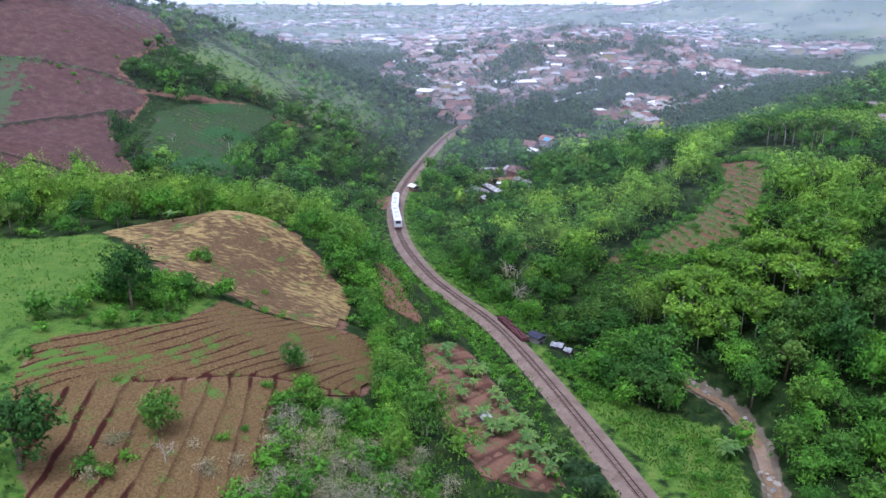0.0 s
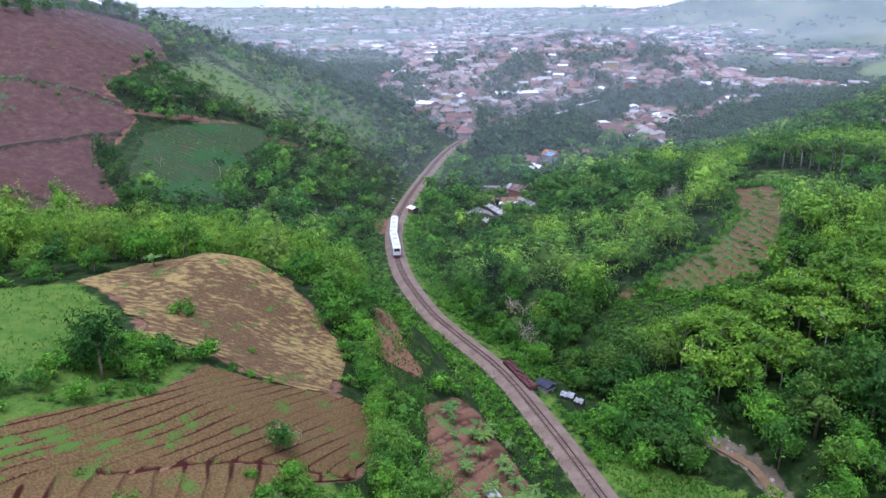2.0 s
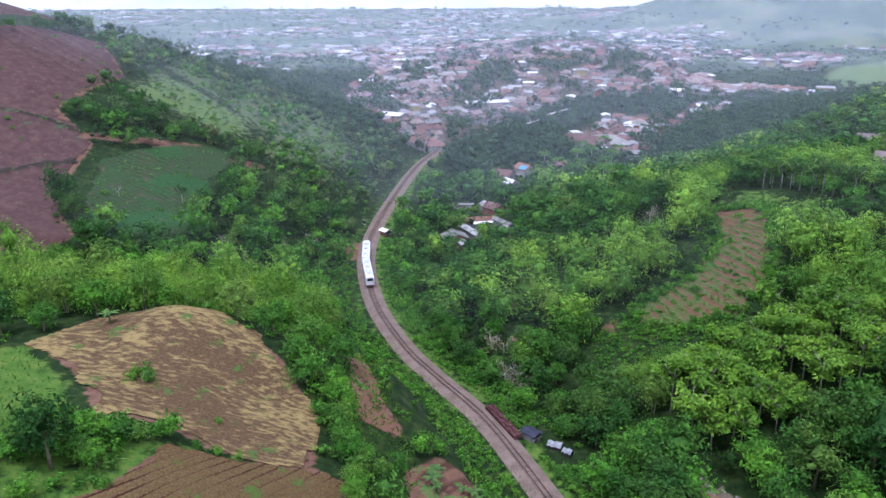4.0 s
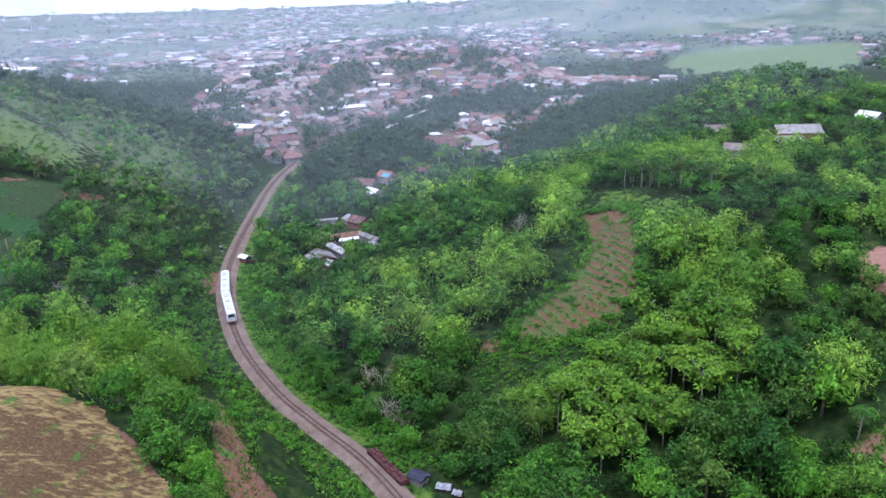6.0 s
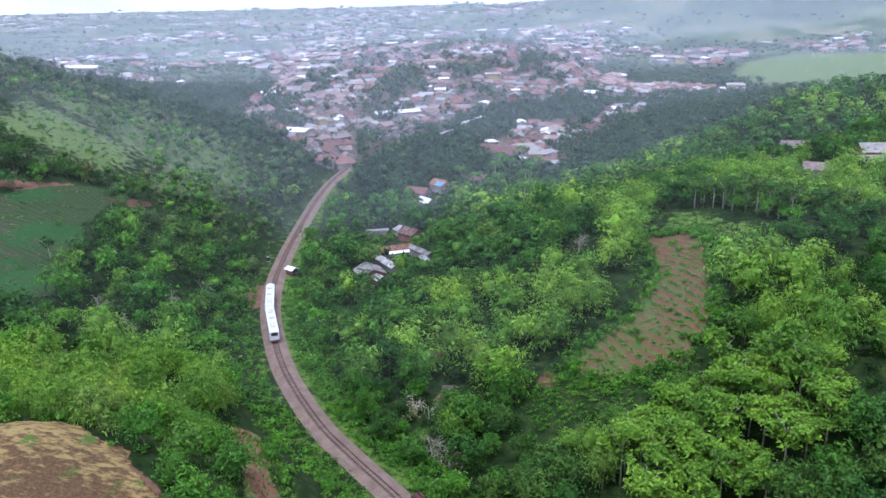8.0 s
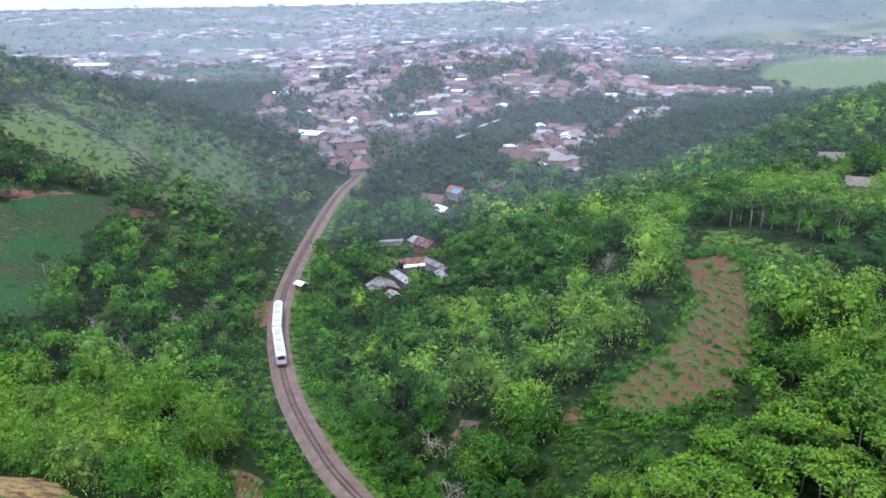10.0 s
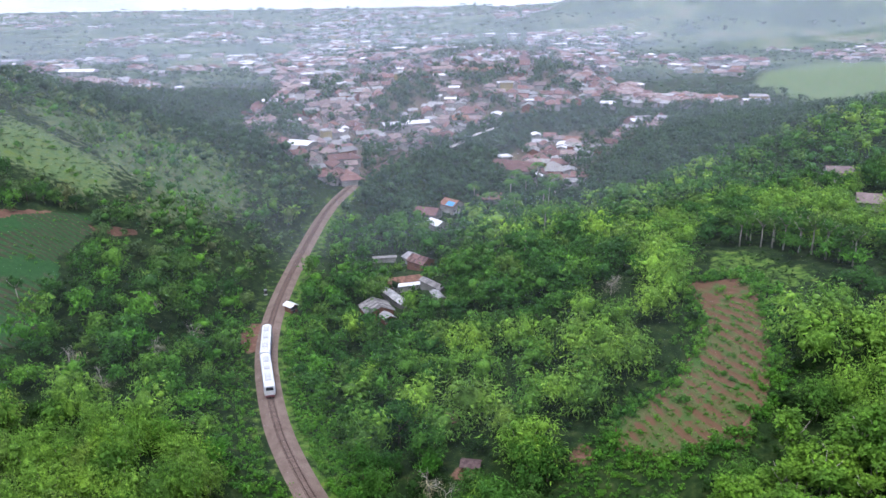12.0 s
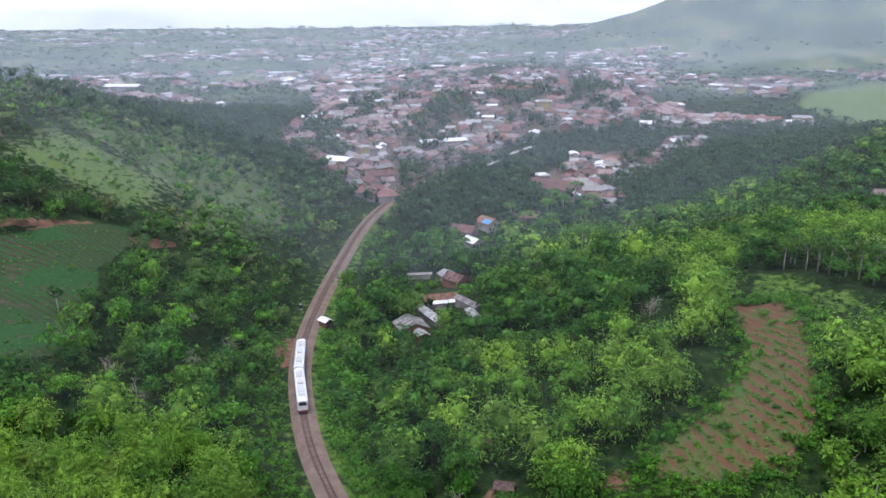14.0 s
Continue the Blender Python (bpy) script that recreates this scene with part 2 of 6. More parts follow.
def field_material(name, tread, furrow, weed, weed_at=0.62, fine=3.0, streak=None):
    """Tilled earth: beds, darker furrows and patches of weeds."""
    m, nt, links, bsdf = nodes_of(name)
    mid, small = noise_node(nt, links, 0.22, 5), noise_node(nt, links, fine, 5, None, 0.7)
    colour = ramp_node(nt, links, small.outputs[0], [(0.3, tread[0]), (0.5, tread[1]), (0.7, tread[2])])
    if streak:
        wide = nt.new("ShaderNodeMapping")
        wide.inputs["Scale"].default_value = (0.35, 0.9, 0.5)
        wide.inputs["Rotation"].default_value = (0, 0, radians(28))
        links.new(nt.new("ShaderNodeNewGeometry").outputs["Position"], wide.inputs[0])
        straw = noise_node(nt, links, 1.3, 6, wide.outputs[0], 0.65)
        fac = nt.new("ShaderNodeMapRange")
        fac.inputs[1].default_value, fac.inputs[2].default_value = 0.53, 0.68
        laid = math_node(nt, links, "ADD", straw.outputs[0], math_node(nt, links, "MULTIPLY", attr_node(nt, "rim"), 0.11))
        heap = math_node(nt, links, "MULTIPLY", math_node(nt, links, "SUBTRACT", noise_node(nt, links, 0.07, 3).outputs[0], 0.5), 0.55)
        links.new(math_node(nt, links, "ADD", laid, heap), fac.inputs[0])
        colour = mix_node(nt, links, fac.outputs[0], colour, streak)
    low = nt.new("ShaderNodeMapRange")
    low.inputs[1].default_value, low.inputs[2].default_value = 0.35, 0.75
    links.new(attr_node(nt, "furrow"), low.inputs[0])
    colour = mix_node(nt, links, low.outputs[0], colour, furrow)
    green = nt.new("ShaderNodeMapRange")
    green.inputs[1].default_value, green.inputs[2].default_value = weed_at, weed_at + 0.07
    links.new(math_node(nt, links, "ADD", attr_node(nt, "weed"), math_node(nt, links, "ADD", mid.outputs[0], math_node(nt, links, "MULTIPLY", math_node(nt, links, "SUBTRACT", small.outputs[0], 0.5), 0.5))), green.inputs[0])
    colour = mix_node(nt, links, green.outputs[0], colour, weed)
    links.new(colour, bsdf.inputs["Base Color"])
    bsdf.inputs["Roughness"].default_value = 0.95
    bump_node(nt, links, small.outputs[0], 0.8, bsdf, 0.15)
    return m


GROUND = ground_material()
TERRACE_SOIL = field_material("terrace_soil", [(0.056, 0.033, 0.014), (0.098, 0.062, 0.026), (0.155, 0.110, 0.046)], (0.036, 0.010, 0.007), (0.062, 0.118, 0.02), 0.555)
DRY_SOIL = field_material("dry_field", [(0.052, 0.030, 0.015), (0.083, 0.051, 0.026), (0.125, 0.084, 0.042)], (0.046, 0.026, 0.016), (0.06, 0.105, 0.022), 0.61, 2.2, (0.225, 0.165, 0.066))
RED_SOIL = field_material("red_field", [(0.046, 0.024, 0.023), (0.068, 0.036, 0.032), (0.098, 0.058, 0.046)], (0.03, 0.025, 0.018), (0.05, 0.07, 0.034), 0.66, 0.35)
CROP_SOIL = field_material("crop_field", [(0.013, 0.044, 0.012), (0.021, 0.064, 0.017), (0.034, 0.084, 0.023)], (0.042, 0.036, 0.021), (0.07, 0.056, 0.038), 0.59, 1.5)
RIDGE_SOIL = field_material("ridge_field", [(0.045, 0.062, 0.02), (0.075, 0.086, 0.03), (0.115, 0.095, 0.046)], (0.104, 0.060, 0.034), (0.05, 0.095, 0.024), 0.57, 2.2)
BARE_SOIL = field_material("bare_earth", [(0.19, 0.10, 0.075), (0.225, 0.125, 0.095), (0.26, 0.15, 0.115)], (0.15, 0.075, 0.055), (0.08, 0.14, 0.045), 0.80, 0.8)
GARDEN_SOIL = field_material("garden_soil", [(0.105, 0.05, 0.032), (0.14, 0.072, 0.046), (0.17, 0.098, 0.064)], (0.07, 0.032, 0.022), (0.06, 0.145, 0.03), 0.56, 1.8)
BALLAST = surface("ballast", (0.125, 0.088, 0.070), (0.205, 0.155, 0.126), 0.25, 9, 0.95, 0.9, 0, 0, 0, 0.12)
RAIL_STEEL = surface("rusty_rail", (0.028, 0.016, 0.013), (0.07, 0.04, 0.03), 0.8, 12, 0.6, 0.2, 0.4)
SLEEPER_WOOD = surface("sleeper_wood", (0.125, 0.088, 0.072), (0.19, 0.14, 0.118), 1.5, 14, 0.95, 0.5, 0, 0.25)
SLEEPER_STACK = surface("old_sleepers", (0.055, 0.024, 0.026), (0.11, 0.05, 0.05), 1.2, 10, 0.95, 0.5, 0, 0.3)
WATER = surface("muddy_water", (0.14, 0.09, 0.052), (0.21, 0.145, 0.09), 0.5, 3, 0.12, 0.25)
STONE = surface("stream_stone", (0.12, 0.11, 0.10), (0.30, 0.28, 0.25), 1.4, 8, 0.9, 0.6, 0, 0.3)
TILE_ROOF = surface("clay_roof", (0.115, 0.068, 0.062), (0.20, 0.122, 0.112), 0.35, 3.5, 0.85, 0.5, 0, 0.28, 0, 0.1)
PALE_ROOF = surface("faded_roof", (0.155, 0.12, 0.115), (0.265, 0.21, 0.20), 0.35, 3.5, 0.85, 0.5, 0, 0.25, 0, 0.1)
ZINC_ROOF = surface("zinc_roof", (0.17, 0.17, 0.175), (0.33, 0.33, 0.33), 0.5, 4, 0.6, 0.3, 0.1, 0.25, 0, 0.05)
WHITE_ROOF = surface("white_roof", (0.5, 0.51, 0.53), (0.74, 0.74, 0.75), 0.4, 4, 0.55, 0.2, 0, 0.08, 0, 0.03)
GREY_ROOF = surface("asbestos_roof", (0.15, 0.145, 0.145), (0.27, 0.26, 0.255), 0.5, 4, 0.9, 0.5, 0, 0.2, 0, 0.06)
ORANGE_ROOF = surface("orange_roof", (0.175, 0.095, 0.068), (0.25, 0.14, 0.10), 0.4, 4, 0.8, 0.4, 0, 0.15, 0, 0.06)
GREY_SHEETS = surface("grey_roof_sheets", (0.12, 0.115, 0.115), (0.26, 0.25, 0.245), 0.9, 5, 0.9, 0.4, 0, 0.42, 0, 0.04)
ZINC_SHEETS = surface("zinc_roof_sheets", (0.20, 0.20, 0.205), (0.40, 0.40, 0.40), 0.9, 5, 0.65, 0.3, 0.1, 0.35, 0, 0.03)
TILE_SHEETS = surface("orange_roof_sheets", (0.13, 0.075, 0.055), (0.22, 0.125, 0.09), 0.9, 5, 0.85, 0.4, 0, 0.3, 0, 0.04)
RUST_SHEETS = surface("rusty_roof_sheets", (0.085, 0.05, 0.047), (0.17, 0.11, 0.10), 0.9, 5, 0.9, 0.4, 0, 0.4, 0, 0.04)
BLUE_SHEET = surface("blue_sheet", (0.05, 0.20, 0.40), (0.09, 0.30, 0.52), 0.8, 5, 0.5, 0.2)
PLASTER = surface("plaster_wall", (0.24, 0.23, 0.21), (0.44, 0.43, 0.41), 0.4, 5, 0.9, 0.2, 0, 0.18)
YELLOW_WALL = surface("yellow_wall", (0.34, 0.28, 0.14), (0.44, 0.37, 0.2), 0.5, 5, 0.9, 0.2)
BRICK_WALL = surface("brick_wall", (0.18, 0.085, 0.06), (0.27, 0.145, 0.10), 0.6, 7, 0.95, 0.4, 0, 0.15)
DARK_OPENING = surface("dark_opening", (0.02, 0.02, 0.022), (0.05, 0.05, 0.05), 1, 6, 0.5, 0.1)
WHITE_PAINT = surface("white_coach_paint", (0.58, 0.59, 0.61), (0.72, 0.73, 0.74), 0.35, 3, 0.4, 0.05)
ROOF_PAINT = surface("coach_roof_paint", (0.40, 0.41, 0.42), (0.54, 0.54, 0.55), 0.5, 4, 0.5, 0.1)
UNIT_GREY = surface("roof_unit_grey", (0.36, 0.37, 0.38), (0.48, 0.48, 0.49), 0.8, 6, 0.6, 0.2)
GLASS_DARK = surface("tinted_glass", (0.012, 0.015, 0.02), (0.03, 0.035, 0.045), 0.6, 4, 0.08, 0.0)
BLUE_STRIPE = surface("blue_stripe", (0.05, 0.10, 0.30), (0.08, 0.15, 0.38), 0.6, 4, 0.4, 0.05)
MAROON = surface("maroon_paint", (0.09, 0.02, 0.022), (0.16, 0.035, 0.035), 0.6, 5, 0.5, 0.1)
UNDERGEAR = surface("undergear", (0.02, 0.02, 0.02), (0.06, 0.055, 0.05), 1, 8, 0.8, 0.3)
LAMP_GLASS = surface("lamp_glass", (0.6, 0.6, 0.55), (0.8, 0.8, 0.75), 1, 5, 0.1, 0.0)
TARP = surface("grey_tarpaulin", (0.11, 0.115, 0.13), (0.34, 0.35, 0.37), 0.9, 5, 0.6, 0.5)
CONCRETE = surface("pale_road", (0.42, 0.40, 0.36), (0.56, 0.54, 0.50), 0.3, 4, 0.9, 0.3)


# ---- the lie of the land ----
# coarse plan of the valley: ground height in metres on a grid of 65 m across and 80 m along
LAND = np.array([
    [11, 16, 17, 14, 11, -2, 0, 19, 40],
    [27, 23, 25, 42, 26, -21, 7, 20, 32],
    [44, 31, 28, 41, 1, -12, 35, 24, 27],
    [66, 46, 28, 12, -14, 17, 43, 28, 35],
    [90, 79, 62, 30, -16, 9, 22, 31, 51],
    [106, 96, 67, 38, -10, -11, 1, 25, 53],
    [84, 75, 50, 28, 5, -4, -5, 8, 28],
    [45, 44, 39, 23, 14, 10, 5, 4, 8],
    [34, 30, 26, 21, 23, 26, 26, 17, 8],
    [29, 25, 21, 22, 29, 39, 48, 38, 18],
    [27, 26, 22, 20, 25, 35, 39, 35, 22]], float)
# centre line of the railway
RAIL = [(78, -60), (58, 22), (46, 70), (34.5, 115.7), (30, 133.4), (22.5, 161.5), (14, 188.2), (3.8, 209), (-4, 226), (-12, 252), (-16.2, 275),
        (-18.6, 300), (-18, 326), (-14.5, 358), (-8, 400), (0, 444), (10.5, 476), (26, 510), (52, 550)]
STREAM = [(54, 171), (58, 163.5), (63.5, 155), (64.5, 142), (63, 130), (60, 112), (66, 80), (80, 40)]


def spline(points, step):
    """A smooth line through the points, at about even steps."""
    p = np.array(points, float)
    p = np.vstack([2 * p[0] - p[1], p, 2 * p[-1] - p[-2]])
    out = []
    for a, b, c, d in zip(p, p[1:], p[2:], p[3:]):
        for u in np.linspace(0, 1, max(2, int(np.hypot(*(c - b)) / step)), endpoint=False):
            out.append(0.5 * (2 * b + (c - a) * u + (2 * a - 5 * b + 4 * c - d) * u ** 2 + (3 * b - a - 3 * c + d) * u ** 3))
    return np.array(out + [p[-2]])


RAIL_LINE, STREAM_LINE = spline(RAIL, 1.5), spline(STREAM, 1.5)


def off_line(x, y, line, reach=30.0):
    """Distance of places from a line, up to reach."""
    d = np.full(x.shape, reach)
    lo, hi = line.min(0) - reach, line.max(0) + reach
    near = (x > lo[0]) & (x < hi[0]) & (y > lo[1]) & (y < hi[1])
    if near.any():
        xs, ys = x[near], y[near]
        best = np.full(xs.shape, reach * reach)
        for px, py in line:
            best = np.minimum(best, (xs - px) ** 2 + (ys - py) ** 2)
        d[near] = np.sqrt(best)
    return d


def ease(a, b, v):
    u = np.clip((v - a) / (b - a), 0, 1)
    return u * u * (3 - 2 * u)


def bump(x, y, cx, cy, rx, ry, h):
    return h * np.exp(-((x - cx) / rx) ** 2 - ((y - cy) / ry) ** 2)


def weights(u):
    return np.stack([(1 - u) ** 3, 3 * u ** 3 - 6 * u ** 2 + 4, -3 * u ** 3 + 3 * u ** 2 + 3 * u + 1, u ** 3]) / 6


def wild(x, y):
    """The lie of the land before the railway was cut into it."""
    rows, cols = LAND.shape
    u, v = np.clip((x + 260) / 65, 0, cols - 1.001), np.clip((y - 20) / 80, 0, rows - 1.001)
    i, j = u.astype(int), v.astype(int)
    wu, wv, z = weights(u - i), weights(v - j), 0
    for k in range(4):
        for m in range(4):
            z = z + wu[k] * wv[m] * LAND[np.clip(j + m - 1, 0, rows - 1), np.clip(i + k - 1, 0, cols - 1)]
    z = z + bump(x, y, -15, 179, 16, 22, 6) + bump(x, y, 93, 177, 20, 20, 6) + bump(x, y, -85, 232, 25, 20, -8) + bump(x, y, -42, 176, 20, 15, 9) + bump(x, y, 134, 270, 24, 20, -3)
    far = ease(700, 1100, np.hypot(x, y - 100))
    z = z * (1 - far) + 16 * far
    # mist-covered mountain, and low hills on the skyline
    z = z + bump(x, y, 1050, 1500, 430, 400, 260) + bump(x, y, 1350, 1250, 450, 330, 70) + 6 * np.sin(x * 0.021 + 2 * np.sin(y * 0.009)) * np.sin(y * 0.017) * ease(900, 1150, np.hypot(x, y)) * ease(300, 600, x)
    z = z + bump(x, y, -1500, 4300, 900, 500, 40) + bump(x, y, 300, 4500, 1200, 450, 45)
    return z


def ground(x, y):
    """Ground height at places x, y (arrays)."""
    x, y = np.asarray(x, float), np.asarray(y, float)
    z = wild(x, y)
    z = z + 0.5 * np.sin(x * 0.21 + 1.3 * np.sin(y * 0.13)) * np.sin(y * 0.19 + 0.7 * np.sin(x * 0.11)) * (np.hypot(x, y) < 900)
    d = off_line(x, y, RAIL_LINE)
    level = -0.55 + 0.05 * np.clip(y - 440, 0, 150)
    z = level + (z - level) * ease(4.2, 20, d)
    s = off_line(x, y, STREAM_LINE, 14.0)
    z = z - 1.8 * (1 - ease(1.2, 4.5, s))
    return z


# ---- plan: outlines of fields and settlements ----
DRY_FIELD = [(-72, 162), (-66, 176), (-47, 180), (-35, 174), (-26, 166), (-21, 156), (-18, 138.5), (-26, 136), (-35, 137), (-41, 140), (-52, 139), (-58, 150), (-66, 158)]
TERRACES = [(-61, 108), (-54, 114), (-45, 120), (-40, 134.5), (-29, 135), (-18, 138.2), (-12.5, 137.5), (-11.5, 119), (-13, 114), (-20, 109), (-24.5, 104), (-24, 84), (-31, 79), (-47, 77), (-57, 92)]
RED_FIELD = [(-192, 360), (-160, 405), (-141, 409), (-121, 374), (-130, 325), (-113, 310), (-114, 273), (-100, 253), (-110, 232), (-131, 229), (-190, 250), (-270, 340), (-250, 440), (-170, 436)]
CROP_FIELD = [(-110, 302), (-90, 331), (-73, 346), (-72, 325), (-75, 303), (-71, 272), (-86, 262), (-101, 261)]
MEADOW = [(-112, 165), (-92, 160), (-71, 160), (-60, 148), (-56, 138), (-62, 124), (-68, 110), (-90, 104), (-120, 130)]
GARDEN = [(-4, 148), (2, 159), (8, 155), (20, 117), (17, 106), (6, 101), (-2.5, 122)]
TRACK_PATH = [(-22, 213), (-16.5, 212), (-11.5, 180), (-9, 169), (-4.5, 163), (-5, 158), (-13, 159), (-15, 172), (-16.5, 186)]
RIDGE_FIELD = [(96.5, 275), (109, 268), (104.5, 250), (99, 236), (90, 221), (80, 217), (68, 219), (60, 226), (62, 234), (76, 237), (89, 248)]
RIDGE_SCRUB = [(80, 217), (68, 219), (60, 226), (62, 234), (56, 235), (44, 222), (46, 212), (66, 209), (82, 211)]
RIDGE_GRASS = [(110, 294), (122, 286), (130, 260), (118, 252), (107, 256), (109.5, 268), (100, 274)]
BARE_EARTH = [(135, 195), (141, 202), (151, 205), (159, 199), (160, 180), (148, 172), (137, 180)]
HILL_MEADOW = [(-118, 404), (-104, 405), (-88, 398), (-70, 391), (-66, 368), (-75, 353), (-90, 352), (-105, 354), (-119, 357)]
STREAM_GRASS = [(27, 156), (33, 142), (40, 121), (50, 105), (56, 118), (58, 136), (58, 146), (50, 150), (38, 152)]
RIGHT_CLEARING = [(99, 155), (110, 158), (128, 154), (135, 140), (118, 132), (101, 146)]
TOWN_MAIN = [(-44, 548), (-12, 505), (2, 485), (16, 488), (40, 540), (70, 556), (96, 590), (125, 612), (200, 640), (235, 700), (215, 790), (150, 765), (60, 735), (-20, 680), (-50, 610)]
TOWN_EAST = [(92, 515), (104, 500), (126, 462), (147, 503), (182, 545), (228, 585), (250, 606), (205, 600), (150, 578), (118, 558)]
PADDY = [(365, 640), (520, 660), (600, 760), (470, 790), (385, 745), (350, 700)]
# banks across the red hillside field, and its green plot
BANK_HIGH = [(-185, 296), (-166, 306.6), (-154, 311.7), (-143, 314.6), (-129, 316), (-118, 314)]
BANK_LOW = [(-160, 250), (-145, 264.6), (-134, 275.8), (-119, 292.4), (-110, 301)]
BANK_FOOT = [(-150, 240), (-138, 244.2), (-128, 244.4), (-116, 240.6)]
GREEN_PLOT = [(-180, 296), (-158, 308), (-151, 286), (-144, 262), (-150, 250), (-190, 262)]
FIELD_GAP = [(-114, 310), (-116, 273), (-102, 250), (-94, 254), (-98, 264), (-107, 302)]
# small earth slips in the woods
BARE_SPOTS = [(29, 256, 4.5), (28, 233, 4.0), (-0.2, 254, 2.6), (53, 228, 4.5), (83, 217, 3.5)]
# leafless trees standing among the woods
BARE_TREES = [(-61.5, 268, 0.95), (-53, 262, 0.85), (-45.5, 284, 0.9), (-51, 305, 1.0), (-38, 298, 0.8), (79, 285, 1.1)]
OPEN_LAND = [DRY_FIELD, TERRACES, RED_FIELD, CROP_FIELD, MEADOW, GARDEN, TRACK_PATH, RIDGE_FIELD, RIDGE_GRASS, BARE_EARTH, HILL_MEADOW, STREAM_GRASS, RIGHT_CLEARING, RIDGE_SCRUB]


def mask(x, y, poly, soft=2.0):
    """1 inside an outline, 0 outside, soft at its edge."""
    d = edge_off(x, y, poly)
    return np.where(inside(x, y, poly), 0.5 + 0.5 * np.clip(d / soft, 0, 1), 0.5 - 0.5 * np.clip(d / soft, 0, 1))


def stretch(fine_from, fine_to, step, far, grow=1.13):
    """Grid lines: even in the middle, wider and wider outwards."""
    middle = list(np.arange(fine_from, fine_to + step / 2, step))
    low, high, width = [], [], step
    while (middle[-1] if not high else high[-1]) < far:
        width *= grow
        high.append((high[-1] if high else middle[-1]) + width)
        low.append((low[-1] if low else middle[0]) - width)
    return np.array(low[::-1] + middle + high)


# ---- ground: one sheet to the horizon ----
gx, gy = stretch(-230, 250, 2.0, 4800), stretch(30, 640, 2.0, 4900)
gy = gy[gy > -1500]
GX, GY = np.meshgrid(gx, gy)
GZ = ground(GX, GY)
fx, fy, fz = GX.ravel(), GY.ravel(), GZ.ravel()
rows_n, cols_n = GX.shape
index = np.arange(rows_n * cols_n).reshape(rows_n, cols_n)
quads = np.stack([index[:-1, :-1], index[:-1, 1:], index[1:, 1:], index[1:, :-1]], -1).reshape(-1, 4)
rail_off = off_line(fx, fy, RAIL_LINE)
stream_off = off_line(fx, fy, STREAM_LINE, 14.0)
grass_m = np.maximum.reduce([mask(fx, fy, MEADOW, 4), mask(fx, fy, RIDGE_GRASS, 4) * 0.52, mask(fx, fy, STREAM_GRASS, 4), mask(fx, fy, HILL_MEADOW, 9) * 0.42, mask(fx, fy, [(-80, 70), (-5, 70), (-3, 104), (-13, 112), (-11, 140), (-30, 138), (-45, 138), (-62, 126), (-75, 112)], 5) * 0.6,
                             np.where(fx > np.interp(fy, RAIL_LINE[:, 1], RAIL_LINE[:, 0]), 0.54, 0.42) * (1 - ease(5.0, 14.0, rail_off)), 0.62 * mask(fx, fy, RIGHT_CLEARING, 4)])
soil_m = np.maximum.reduce([mask(fx, fy, p, 1.5) for p in (TERRACES, DRY_FIELD, GARDEN, TRACK_PATH, RED_FIELD, BARE_EARTH, RIDGE_FIELD)] + [0.5 * mask(fx, fy, RIGHT_CLEARING, 3)])
# a worn track between the hill fields
lane = spline([(-118, 314), (-104, 322), (-92, 330), (-82, 336), (-72, 338), (-62, 345)], 2)
lane_low = spline([(-92, 331), (-95, 318), (-92, 306), (-86, 298)], 2)
soil_m = np.maximum(soil_m, np.maximum(1 - ease(0.8, 2.6, off_line(fx, fy, lane, 10)), 1 - ease(0.6, 2.2, off_line(fx, fy, lane_low, 10))))
for ex, ey, er in BARE_SPOTS:
    soil_m = np.maximum(soil_m, 0.6 * (1 - ease(er * 0.3, er * 1.5, np.hypot(fx - ex, fy - ey))))
soil_m = np.maximum(soil_m, 0.8 * (1 - ease(2.5, 5.5, np.hypot((fx + 23), (fy - 312) * 0.35))))
mud_m = np.maximum(1 - ease(1.6, 3.2, stream_off), 0.75 * np.maximum(mask(fx, fy, TOWN_MAIN, 6), mask(fx, fy, TOWN_EAST, 6)))
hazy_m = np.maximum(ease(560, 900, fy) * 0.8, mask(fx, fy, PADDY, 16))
pale_m = mask(fx, fy, PADDY, 16) + 0.7 * np.maximum(mask(fx, fy, HILL_MEADOW, 14), mask(fx, fy, [(-62, 345), (-36, 380), (-28, 420), (-40, 480), (-90, 470), (-125, 420), (-70, 380)], 12))
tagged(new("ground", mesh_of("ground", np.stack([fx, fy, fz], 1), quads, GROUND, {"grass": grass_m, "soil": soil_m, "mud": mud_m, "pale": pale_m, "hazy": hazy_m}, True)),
       "green valley ground with grass, bare earth and forest floor darkened as shade", "ground", kind="structure")


def z_at(x, y):
    """Height of the ground sheet at one place."""
    i, j = min(max(int(np.searchsorted(gx, x)) - 1, 0), len(gx) - 2), min(max(int(np.searchsorted(gy, y)) - 1, 0), len(gy) - 2)
    u, v = (x - gx[i]) / (gx[i + 1] - gx[i]), (y - gy[j]) / (gy[j + 1] - gy[j])
    return float((GZ[j, i] * (1 - u) + GZ[j, i + 1] * u) * (1 - v) + (GZ[j + 1, i] * (1 - u) + GZ[j + 1, i + 1] * u) * v)


